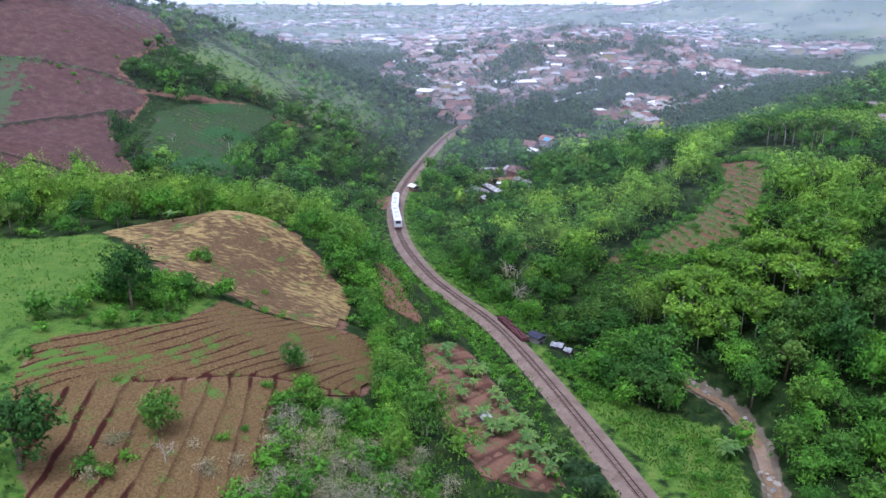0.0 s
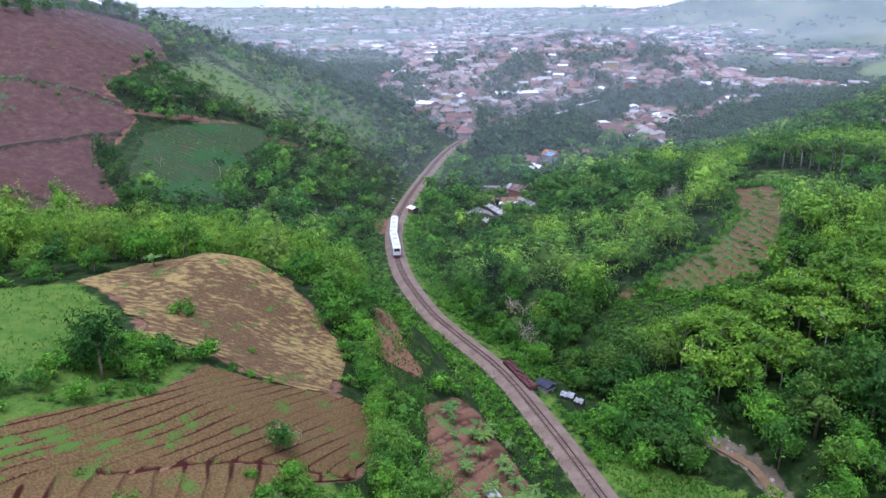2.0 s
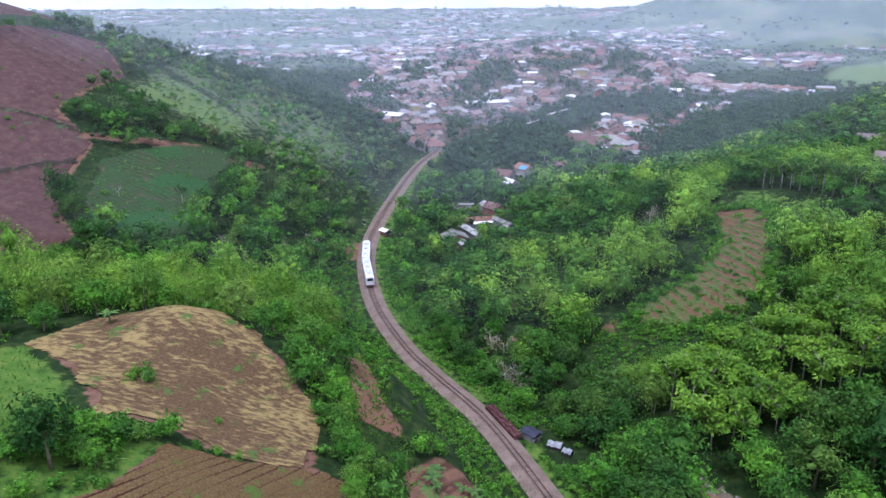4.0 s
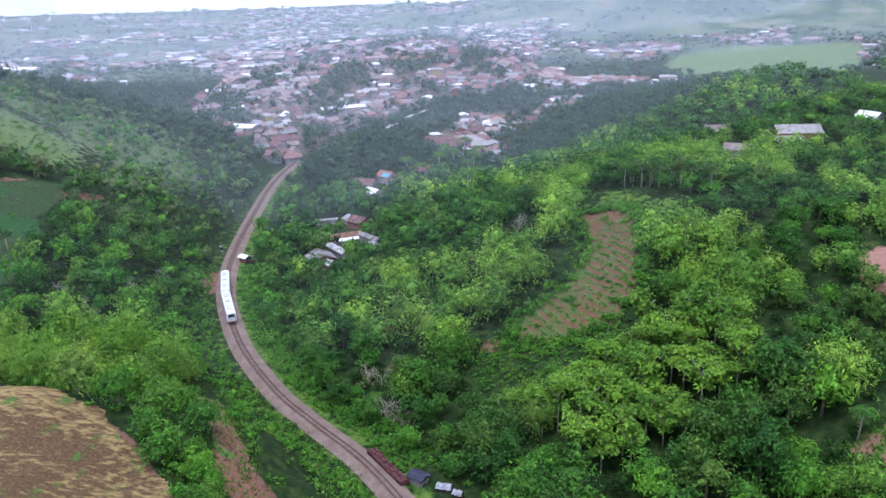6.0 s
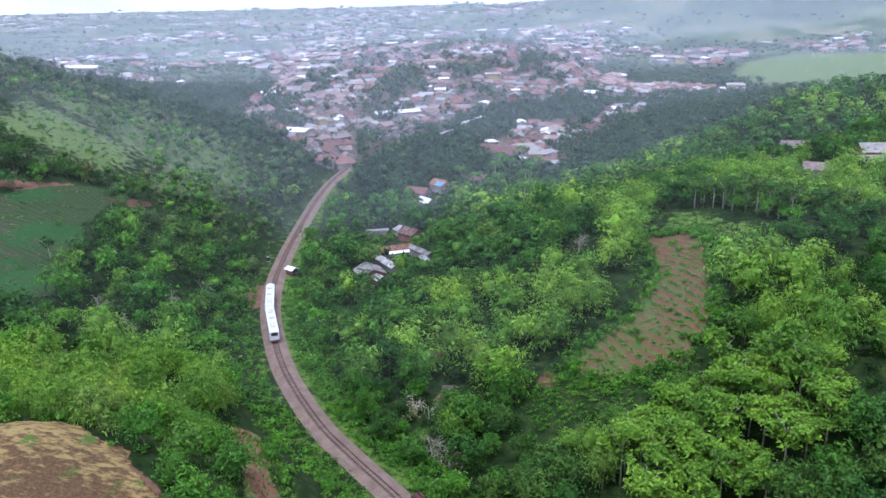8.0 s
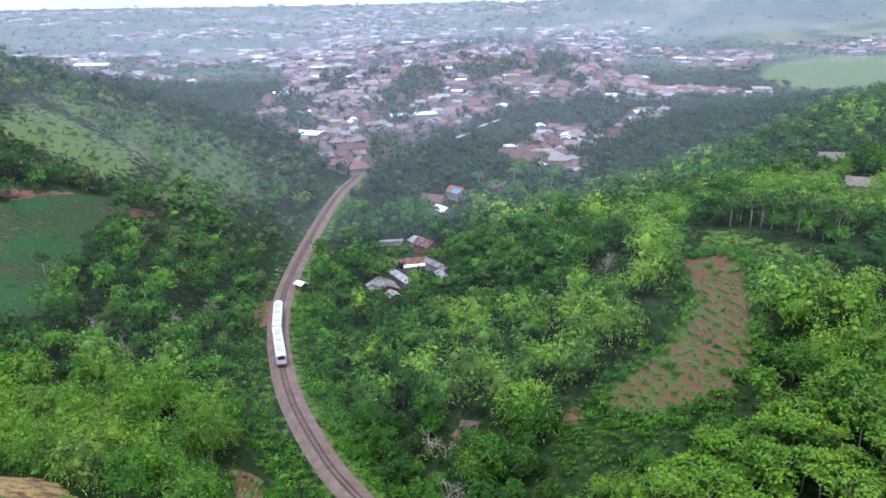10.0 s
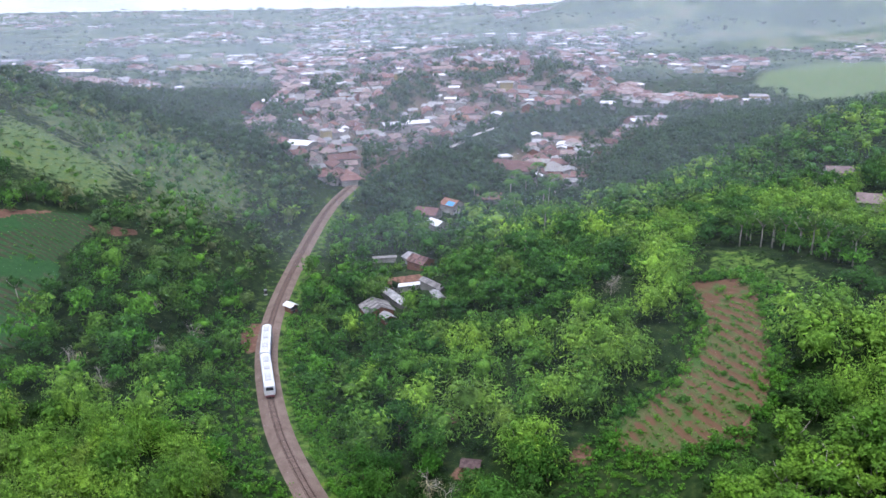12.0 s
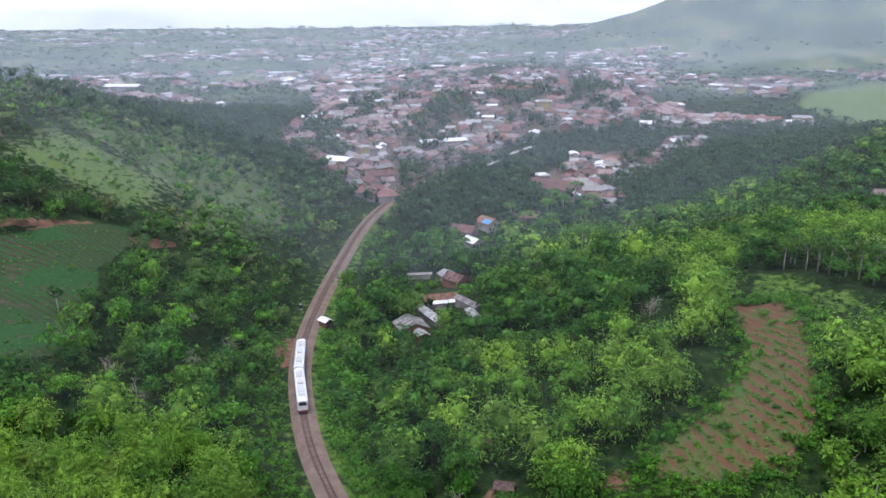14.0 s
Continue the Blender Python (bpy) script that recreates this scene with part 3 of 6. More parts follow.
def field(name, poly, step, relief, material, label, lift=0.10, edge=1.0):
    """A tilled patch laid over the ground. relief(x, y) gives height and furrow depth (0 to 1)."""
    p = np.array(poly)
    X, Y = np.meshgrid(np.arange(p[:, 0].min() - 1, p[:, 0].max() + 1, step), np.arange(p[:, 1].min() - 1, p[:, 1].max() + 1, step))
    wob = 1.3 * rough_noise(X, Y, 2.5, 5) + 0.5 * rough_noise(X, Y, 0.9, 15)
    keep = inside(X + wob, Y + wob * 0.7, poly)
    off = edge_off(X, Y, poly)
    h, furrow, *more = relief(X, Y)
    weed = more[0] if more else np.zeros(X.shape)
    fade = np.clip(off / edge, 0, 1)
    Z = ground(X, Y) + lift + (h + 0.04 * rough_noise(X, Y, 0.5, 9)) * fade
    idx = np.arange(X.size).reshape(X.shape)
    quad = np.stack([idx[:-1, :-1], idx[:-1, 1:], idx[1:, 1:], idx[1:, :-1]], -1).reshape(-1, 4)
    quad = quad[keep.ravel()[quad].all(1)]
    used, inv = np.unique(quad, return_inverse=True)
    v = np.stack([X.ravel(), Y.ravel(), Z.ravel()], 1)[used]
    rim = 1 - np.clip(off.ravel()[used] / 9, 0, 1)
    me = mesh_of(name, v, inv.reshape(-1, 4), material, {"furrow": furrow.ravel()[used], "weed": weed.ravel()[used], "rim": rim}, True)
    return tagged(new(name, me), label, "field", kind="structure")


def saw(u):
    return u - np.floor(u)


def terrace_relief(x, y):
    """Upper part: steps that climb to the east and steepen there. Lower part: long beds that run down the slope."""
    w = x + 60
    bend = y - 0.65 * w - 0.015 * w ** 2 - 83 + 1.3 * rough_noise(x, y, 8, 3) + 0.5 * rough_noise(x, y, 2.5, 13)
    u = saw(bend / (3.0 + 0.024 * w))
    step_h = 0.55 * u - 0.25
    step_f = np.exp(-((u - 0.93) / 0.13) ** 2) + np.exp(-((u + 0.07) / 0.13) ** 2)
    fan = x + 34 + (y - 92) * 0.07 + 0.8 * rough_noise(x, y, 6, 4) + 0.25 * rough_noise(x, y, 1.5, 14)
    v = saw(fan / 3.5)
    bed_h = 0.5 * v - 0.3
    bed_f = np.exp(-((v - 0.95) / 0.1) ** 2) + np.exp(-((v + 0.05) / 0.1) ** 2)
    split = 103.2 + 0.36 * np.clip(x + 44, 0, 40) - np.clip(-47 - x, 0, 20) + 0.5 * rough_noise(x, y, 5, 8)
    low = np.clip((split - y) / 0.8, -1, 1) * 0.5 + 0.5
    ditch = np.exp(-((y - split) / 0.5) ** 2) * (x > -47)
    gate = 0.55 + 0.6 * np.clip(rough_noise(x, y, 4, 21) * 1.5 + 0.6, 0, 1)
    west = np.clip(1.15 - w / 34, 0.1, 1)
    grass = np.clip(0.2 + 0.9 * rough_noise(bend * 0.9, w * 0.16, 2.2, 22), 0, 1) * west
    weed = (0.30 * np.exp(-((u - 0.6) / 0.25) ** 2) * (1 - low) + 0.14 * np.exp(-((v - 0.8) / 0.1) ** 2) * low) * grass - 0.05
    return step_h * (1 - low) + bed_h * low - 0.3 * ditch, np.clip((step_f * (1 - low) + bed_f * low) * gate + 0.8 * ditch, 0, 1), weed


def rows_relief(spacing, turn, height, wave=0.4, seed=2):
    c, s = math.cos(radians(turn)), math.sin(radians(turn))

    def relief(x, y):
        u = (x * c + y * s + wave * rough_noise(x, y, 6, seed)) / spacing
        v = 0.5 + 0.5 * np.cos(2 * math.pi * u)
        return height * (v - 0.5), 1 - v
    return relief


def ridge_relief(x, y):
    """Short broken rows of bare earth between weeds; the top of the field lies bare."""
    u = (0.96 * x + 0.28 * y + 0.7 * rough_noise(x, y, 7, 2)) / 2.4
    v = 0.5 + 0.5 * np.cos(2 * math.pi * u)
    bare = np.clip(0.62 + 0.6 * rough_noise(x, y, 6, 23) + 0.5 * rough_noise(x, y, 1.3, 24) + 0.02 * (x - 84), 0, 1)
    top = ease(256, 262, y + 1.5 * rough_noise(x, y, 4, 25))
    return 0.2 * (v - 0.5), np.clip((1 - v) * bare * 1.3 * (1 - top) + top * (0.8 - 0.4 * rough_noise(x, y, 2, 26)), 0, 1)


def crop_relief(x, y):
    """Uneven rows with bare gaps between some of them."""
    u = (0.31 * x + 0.95 * y + 2.4 * rough_noise(x, y, 9, 2)) / 2.1
    v = 0.5 + 0.5 * np.cos(2 * math.pi * u)
    gap = np.clip(1.1 + 0.8 * rough_noise(x, y, 5, 27) + 0.4 * rough_noise(x, y, 1.5, 28), 0, 1)
    return 0.4 * (v - 0.5) * gap, (1 - v) * gap


def broken_relief(x, y):
    n = rough_noise(x, y, 1.3, 12)
    return 0.12 * n, np.clip(0.25 - 0.3 * n, 0, 1) * 0.6


def banks_relief(x, y):
    """Plots with a dark bank between them, close terraces at the top of the hill, a green plot on the west side."""
    bank = np.zeros(np.shape(x))
    for line in (BANK_HIGH, BANK_LOW, BANK_FOOT):
        bank = np.maximum(bank, np.exp(-(off_line(x, y, spline(line, 2), 20) / 0.9) ** 2))
    up = saw((y + 0.55 * x + 1.5 * rough_noise(x, y, 12, 16)) / 6.5)
    bank = np.maximum(bank, ease(262, 276, y + 0.55 * x) * np.exp(-((up - 0.5) / 0.09) ** 2) * 0.8)
    fine = saw((y + 0.3 * x + rough_noise(x, y, 15, 7)) / 3.2)
    weed = 0.28 * mask(x, y, GREEN_PLOT, 5) + 0.1 * np.exp(-(off_line(x, y, spline(BANK_HIGH, 2), 20) / 4) ** 2)
    return 0.8 * bank, np.clip(bank + 0.25 * np.exp(-((fine - 0.5) / 0.12) ** 2), 0, 1), weed


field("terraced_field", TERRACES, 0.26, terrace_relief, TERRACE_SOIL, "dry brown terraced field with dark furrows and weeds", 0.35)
field("dry_field", DRY_FIELD, 0.6, broken_relief, DRY_SOIL, "harvested brown field strewn with pale yellow straw", 0.22)
field("red_field", RED_FIELD, 1.2, banks_relief, RED_SOIL, "tilled dark red hillside field with low banks", 0.2, 2)
field("crop_field", CROP_FIELD, 0.7, crop_relief, CROP_SOIL, "dark green crop rows on a hillside", 0.15)
field("ridge_field", RIDGE_FIELD, 0.4, ridge_relief, RIDGE_SOIL, "brown ridge field with sparse green planting rows", 0.15)
field("bare_earth", BARE_EARTH, 0.8, broken_relief, BARE_SOIL, "freshly cleared bare reddish earth", 0.15)
field("banana_garden", GARDEN, 0.45, rows_relief(4.2, -28, 0.35, 0.8), GARDEN_SOIL, "reddish garden soil planted with bananas", 0.15)
field("dirt_path", TRACK_PATH, 0.6, broken_relief, GARDEN_SOIL, "worn reddish dirt path on a grassy spur", 0.12)


# ---- railway ----
def sweep(line, profile, z_of, closed=False):
    """A cross-section carried along a line. profile: (offset to the right, height)."""
    d = np.gradient(line, axis=0)
    d /= np.linalg.norm(d, axis=1, keepdims=True)
    right = np.stack([d[:, 1], -d[:, 0]], 1)
    k, n = len(profile), len(line)
    v = np.zeros((n, k, 3))
    for j, (o, h) in enumerate(profile):
        v[:, j, :2] = line + right * o
        v[:, j, 2] = z_of + h
    idx = np.arange(n * k).reshape(n, k)
    if closed:
        idx = np.concatenate([idx, idx[:, :1]], 1)
    return v.reshape(-1, 3), np.stack([idx[:-1, :-1], idx[:-1, 1:], idx[1:, 1:], idx[1:, :-1]], -1).reshape(-1, 4)


def rail_level(y):
    return 0.05 * np.clip(y - 440, 0, 150)


line = spline(RAIL, 1.0)
level = rail_level(line[:, 1])
railway = thing("railway_track", "single railway track on pinkish-grey stone ballast", "railway track", kind="structure")
bed = sweep(line, [(-3.5, -0.62), (-2.8, -0.42), (-2.1, -0.28), (-1.4, 0.0), (0, 0.03), (1.4, 0.0), (2.1, -0.28), (2.8, -0.42), (3.5, -0.62)], level)
part("ballast", mesh_of("ballast", *bed, BALLAST, smooth=True), railway)
for side in (-0.55, 0.55):
    prof = [(side - 0.07, 0.12), (side + 0.07, 0.12), (side + 0.02, 0.16), (side + 0.04, 0.27), (side - 0.04, 0.27), (side - 0.02, 0.16)]
    part("rail", mesh_of("rail", *sweep(line, prof, level, True), RAIL_STEEL), railway)
sleeper = solid("sleeper", [box(0, 0, 0.07, 2.0, 0.24, 0.14, taper=0.96)], SLEEPER_WOOD)
ties, spare = [], []
fine_line = spline(RAIL, 0.1)
run = np.concatenate([[0], np.cumsum(np.hypot(*np.diff(fine_line, axis=0).T))])
for s in np.arange(0, run[-1], 0.68):
    k = min(int(np.searchsorted(run, s)), len(fine_line) - 2)
    p, q = fine_line[k], fine_line[k + 1]
    turn = math.atan2(q[1] - p[1], q[0] - p[0]) - math.pi / 2
    (ties if 104 < p[1] < 296 else spare).append((p[0], p[1], rail_level(p[1]), turn))
for x, y, z, a in ties:
    part("sleeper", sleeper, railway, at=Matrix.Translation((x, y, z)) @ Matrix.Rotation(a, 4, "Z"))
bv, bf = box(0, 0, 0.07, 2.0, 0.24, 0.14)
sv, sf = [], []
for x, y, z, a in spare:
    c, s = math.cos(a), math.sin(a)
    sf += [tuple(i + len(sv) for i in q) for q in bf]
    sv += [(x + c * u - s * v, y + s * u + c * v, z + w) for u, v, w in bv]
tagged(part("far_sleepers", mesh_of("far_sleepers", sv, sf, SLEEPER_WOOD), railway), kind="stuff")


def on_rail(y):
    """Place and heading of the track where it passes y."""
    k = int(np.argmin(abs(fine_line[:, 1] - y)))
    p, q = fine_line[k], fine_line[min(k + 4, len(fine_line) - 1)]
    return Vector((p[0], p[1], rail_level(p[1]))), math.atan2(q[1] - p[1], q[0] - p[0]) - math.pi / 2


# ---- train: two white railcars ----
def railcar(at):
    """Built with its cab at -y and its rails at z = 0.27."""
    car = thing("railcar", "white diesel railcar with dark windows and maroon skirt", "train car", "cars of the train", at)
    half, L = 1.45, 19.4
    prof = [(-half + 0.05, 1.0), (-half, 1.5), (-half, 3.2), (-half + 0.12, 3.6), (-half + 0.45, 3.85), (-0.5, 3.98), (0.5, 3.98), (half - 0.45, 3.85), (half - 0.12, 3.6), (half, 3.2), (half, 1.5), (half - 0.05, 1.0)]
    ys = [(-L / 2, 0.80, 0.55), (-L / 2 + 0.25, 0.93, 0.25), (-L / 2 + 0.9, 1.0, 0.0), (L / 2 - 0.3, 1.0, 0.0), (L / 2, 0.96, 0.05)]
    v, f = [], []
    for y, w, d in ys:
        v += [(x * w, y, 1.0 + (z - 1.0) * (1 - 0.12 * d)) for x, z in prof]
    n = len(prof)
    for k in range(len(ys) - 1):
        f += [(k * n + j, k * n + (j + 1) % n, (k + 1) * n + (j + 1) % n, (k + 1) * n + j) for j in range(n)]
    f += [tuple(range(n))[::-1], tuple((len(ys) - 1) * n + j for j in range(n))]
    part("body", mesh_of("car_body", v, f, WHITE_PAINT), car)
    part("roof", solid("car_roof", [box(0, 0.4, 3.99, 1.7, L - 2.4, 0.07, taper=0.94)], ROOF_PAINT), car, "pale grey roof")
    for y, ln in ((-5.6, 3.0), (0.2, 1.4), (5.4, 3.0)):
        unit = part("roof_unit", solid("roof_unit", [box(0, y, 4.15, 1.5, ln, 0.26, taper=0.9)], UNIT_GREY, 0.03), car, "grey air-conditioning unit")
        for k in (-1, 1):
            part("grille", solid("grille", [box(0, y + k * ln * 0.24, 4.285, 0.9, ln * 0.3, 0.03)], UNIT_GREY), unit, "grey grille")
    for x in (-half - 0.004, half + 0.004):
        for k in range(7):
            part("window", solid("car_window", [box(x, -6.0 + k * 2.0, 2.75, 0.05, 1.45, 0.85)], GLASS_DARK), car, "dark tinted window")
        for y in (-7.9, 7.9):
            door = part("door", solid("car_door", [box(x, y, 2.2, 0.05, 1.0, 2.1)], BLUE_STRIPE), car, "blue passenger door")
            part("window", solid("door_window", [box(x * 1.012, y, 2.75, 0.04, 0.55, 0.75)], GLASS_DARK), door)
        part("stripe", solid("car_stripe", [box(x, 0, 1.55, 0.045, L - 2.6, 0.28)], BLUE_STRIPE), car, "blue waist stripe")
    part("skirt", solid("car_skirt", [box(0, 0, 0.86, 2.7, L - 1.4, 0.34)], UNDERGEAR), car)
    part("windscreen", solid("windscreen", [box(0, -L / 2 - 0.03, 2.95, 1.95, 0.12, 0.95, taper=0.9)], GLASS_DARK, 0.03), car, "wide dark windscreen")
    part("bumper", solid("bumper", [box(0, -L / 2 - 0.12, 0.92, 2.3, 0.45, 0.5, taper=0.95)], MAROON, 0.05), car, "maroon front skirt")
    for x in (-0.75, 0.75):
        part("headlight", solid("headlight", [box(x, -L / 2 - 0.06, 1.85, 0.4, 0.14, 0.22)], LAMP_GLASS, 0.03), car, "clear headlight")
    part("gangway", solid("gangway", [box(0, L / 2 + 0.25, 2.2, 1.2, 0.6, 2.2)], UNDERGEAR, 0.05), car, "black rubber gangway")
    part("coupler", solid("coupler", [box(0, -L / 2 - 0.45, 0.8, 0.3, 0.6, 0.3)], UNDERGEAR), car)
    for y in (-6.7, 6.7):
        bogie = part("bogie", solid("bogie", [box(0, y, 0.62, 2.0, 2.9, 0.3)], UNDERGEAR), car)
        for dy in (-0.95, 0.95):
            for x in (-0.55, 0.55):
                path = [(x - 0.06, y + dy, 0.66), (x + 0.06, y + dy, 0.66)]
                part("wheel", solid("wheel", [tube(path, [0.4, 0.4], 14)], RAIL_STEEL), bogie)
    return car


for y, flip in ((281.8, 0), (301.9, math.pi)):
    p, a = on_rail(y)
    (p1, _), (p2, _) = on_rail(y - 6.7), on_rail(y + 6.7)
    heading = math.atan2(p2[1] - p1[1], p2[0] - p1[0]) - math.pi / 2
    railcar(Matrix.Translation((p1 + p2) / 2 + Vector((0, 0, 0.0))) @ Matrix.Rotation(heading + flip, 4, "Z"))


# ---- stack of old sleepers, shelter by the track, huts ----
p, a = on_rail(186)
stack = thing("sleeper_stack", "long low stack of old reddish-brown sleepers beside the track", "timber stack", at=Matrix.Translation(p + Vector((3.1, 1.0, -0.42))) @ Matrix.Rotation(a, 4, "Z"))
log = solid("old_sleeper", [box(0, 0, 0.1, 0.23, 2.0, 0.19, taper=0.95)], SLEEPER_STACK)
rng = np.random.default_rng(4)
for row in range(7):
    for col in range(8):
        for lay in range(5):
            if lay < 4 or rng.random() < 0.6:
                part("old_sleeper", log, stack, at=Matrix.Translation((-0.98 + col * 0.27 + rng.uniform(-.03, .03), -6.6 + row * 2.1 + rng.uniform(-.12, .12), lay * 0.195)) @ Matrix.Rotation(rng.uniform(-.05, .05), 4, "Z"))


def gable(w, d, h, rise, over=0.5, thick=0.12):
    """Roof with its ridge along y, as a slab with depth."""
    x, y = w / 2 + over, d / 2 + over
    low = h - rise * over / (w / 2)
    v = [(-x, -y, low), (0, -y, h + rise), (x, -y, low), (-x, y, low), (0, y, h + rise), (x, y, low)]
    v += [(a, b, c - thick) for a, b, c in v]
    return v, [(0, 1, 4, 3), (1, 2, 5, 4), (6, 9, 10, 7), (7, 10, 11, 8), (0, 6, 7, 1), (1, 7, 8, 2), (3, 4, 10, 9), (4, 5, 11, 10), (0, 3, 9, 6), (2, 8, 11, 5)]


def hip(w, d, h, rise, over=0.6):
    x, y, r = w / 2 + over, d / 2 + over, max(0.3, (d - w) / 2)
    low = h - 0.25
    v = [(-x, -y, low), (x, -y, low), (x, y, low), (-x, y, low), (0, -r, h + rise), (0, r, h + rise)]
    v += [(a, b, c - 0.12) for a, b, c in v[:4]]
    return v, [(0, 1, 4), (1, 2, 5, 4), (2, 3, 5), (3, 0, 4, 5), (6, 7, 1, 0), (7, 8, 2, 1), (8, 9, 3, 2), (9, 6, 0, 3), (9, 8, 7, 6)]


def walls(w, d, h, rise, gabled):
    v, f = box(0, 0, h / 2 - 1.2, w, d, h + 2.4)
    if gabled:
        k = len(v)
        v = v + [(0, -d / 2, h + rise - 0.1), (0, d / 2, h + rise - 0.1)]
        f = [q for q in f if q != (4, 5, 6, 7)] + [(4, 5, k), (7, k + 1, 6), (5, 6, k + 1, k), (7, 4, k, k + 1)]
    return v, f


def house(name, w, d, h, rise, roof_material, wall_material, label, at, gabled=True, openings=False, group=""):
    base = thing(name, label, "house", group, at)
    wall = part("wall", mesh_of("wall", *walls(w, d, h, rise, gabled), wall_material), base)
    part("roof", mesh_of("roof", *(gable if gabled else hip)(w, d, h, rise), roof_material), base)
    if openings:
        part("door", solid("door", [box(-w * 0.1, -d / 2 - 0.03, 1.0, 0.9, 0.1, 2.0)], DARK_OPENING), base, "dark doorway")
        for x in (-w * 0.34, w * 0.24):
            win = part("window", solid("window", [box(x, -d / 2 - 0.02, 1.5, 1.1, 0.1, 1.0)], DARK_OPENING), base, "dark window")
            part("sill", solid("sill", [box(x, -d / 2 - 0.08, 0.95, 1.3, 0.22, 0.08)], PLASTER), win)
    return base


def sheeted(base, w, d, h, rise, material, rows=2, wide=1.1, over=0.5):
    """Lays a gabled roof with single corrugated sheets, a little uneven."""
    roof = next(c for c in base.children if c.name.startswith("roof"))
    slope, run = math.atan2(rise, w / 2), math.hypot(rise, w / 2) * (1 + over / (w / 2))
    n, long = max(2, round((d + 2 * over) / wide)), run / rows * 1.04
    wide = (d + 2 * over) / n
    ridge = 6
    v = [(x, -wide / 2 + wide * k / (2 * ridge), 0.03 * (k % 2) + z) for z in (0.0, 0.025) for x in (0, long) for k in range(2 * ridge + 1)]
    m = 2 * ridge + 1
    f = [(a * 2 * m + k, a * 2 * m + k + 1, a * 2 * m + m + k + 1, a * 2 * m + m + k)[:: 1 if a else -1] for a in (0, 1) for k in range(m - 1)]
    f += [(m + k, m + k + 1, 3 * m + k + 1, 3 * m + k) for k in range(m - 1)]
    sheet = mesh_of("roof_sheet", v, f, material)
    for side in (0, math.pi):
        for row in range(rows):
            for k in range(n):
                at = Matrix.Translation((0, 0, h + rise)) @ Matrix.Rotation(side, 4, "Z") @ Matrix.Rotation(slope, 4, "Y") @ Matrix.Translation((row * run / rows + rng.uniform(-0.04, 0.04), -d / 2 - over + wide * (k + 0.5), 0.03 + 0.03 * (rows - row)))
                part("roof_sheet", sheet, roof, at=at @ Matrix.Rotation(rng.uniform(-0.02, 0.02), 4, "Z"))


def stand(x, y, turn=0.0, lift=0.0):
    return Matrix.Translation((x, y, z_at(x, y) + lift)) @ Matrix.Rotation(radians(turn), 4, "Z")


house("signal_hut", 2.6, 3.4, 2.3, 0.6, WHITE_ROOF, BRICK_WALL, "small brick trackside hut with a white sheet roof", stand(-12.4, 331, 40, 0.1), True, True)
near = "houses below the railway"
grey_house = house("house", 9.0, 8.5, 3.0, 1.9, GREY_ROOF, BRICK_WALL, "brick house under a weathered grey sheet roof", stand(15.5, 331, 15), True, True, near)
house("outbuilding", 3.4, 4.5, 2.3, 0.9, ZINC_ROOF, BRICK_WALL, "small lean-to with a pale zinc roof", stand(18.5, 325, 20), True, True, near)
shed_a = house("long_shed", 2.8, 15.0, 2.5, 0.6, ZINC_ROOF, PLASTER, "long narrow shed with a pale sheet roof", stand(22.5, 342, 22), True, False, near)
shed_b = house("long_shed", 2.6, 12.0, 2.4, 0.6, GREY_ROOF, PLASTER, "long narrow shed with a grey roof", stand(36.5, 345, 28), True, False, near)
low_house = house("house", 5.5, 12.0, 2.8, 1.0, ORANGE_ROOF, BRICK_WALL, "low brick house with an orange tile roof", stand(27.5, 357, 100), True, True, near)
house("long_shed", 2.2, 11.0, 2.6, 0.4, WHITE_ROOF, PLASTER, "open shed with a white sheet roof", stand(28.5, 352, 98), True, False, near)
house("long_shed", 2.4, 7.0, 2.3, 0.5, ZINC_ROOF, PLASTER, "small shed with a pale zinc roof among trees", stand(36.5, 333, 12), True, False, near)
dark_house = house("house", 7.0, 8.0, 3.0, 1.7, TILE_ROOF, BRICK_WALL, "small brick house with a dark clay roof", stand(36, 377, 40), True, True, near)
house("house", 6.0, 5.0, 2.8, 1.2, ZINC_ROOF, PLASTER, "small house with a grey zinc roof", stand(33.5, 385, 25), True, True, near)
house("long_shed", 1.8, 9.0, 2.3, 0.3, GREY_ROOF, PLASTER, "low shelter with a grey sheet roof", stand(22.5, 387, 90), True, False, near)
house("house", 9.0, 11.0, 3.2, 2.2, TILE_ROOF, PLASTER, "house with a reddish-brown clay roof", stand(48, 447, 60), True, True, near)
blue = house("house", 8.0, 9.0, 4.2, 2.2, ORANGE_ROOF, PLASTER, "house with an orange roof patched with blue sheets", stand(61, 455, 35), True, True, near)
part("roof_patch", mesh_of("roof_patch", [(x, y, 6.4 + 0.55 * x + d) for d in (0.03, 0.09) for x in (-4.2, -1.6) for y in (-4.2, 0.6)],
                           [(4, 5, 7, 6), (0, 2, 3, 1), (0, 1, 5, 4), (2, 6, 7, 3), (0, 4, 6, 2), (1, 3, 7, 5)], BLUE_SHEET), blue, "bright blue sheets on the roof slope")
house("house", 6.0, 8.0, 3.0, 1.5, WHITE_ROOF, PLASTER, "small house with a whitish roof", stand(50, 430, 30), True, True, near)
house("house", 8.0, 14.0, 3.2, 2.0, TILE_ROOF, PLASTER, "long house with a clay roof among palms", stand(82, 463, 80), True, True, near)
house("hall", 15.0, 26.0, 4.0, 3.6, TILE_ROOF, PLASTER, "large hall with a broad dark red roof", stand(106, 508, 55), True, True, near)
house("house", 7.0, 7.0, 3.6, 0.5, WHITE_ROOF, PLASTER, "white house with a nearly flat roof", stand(104, 531, 10), False, True, near)
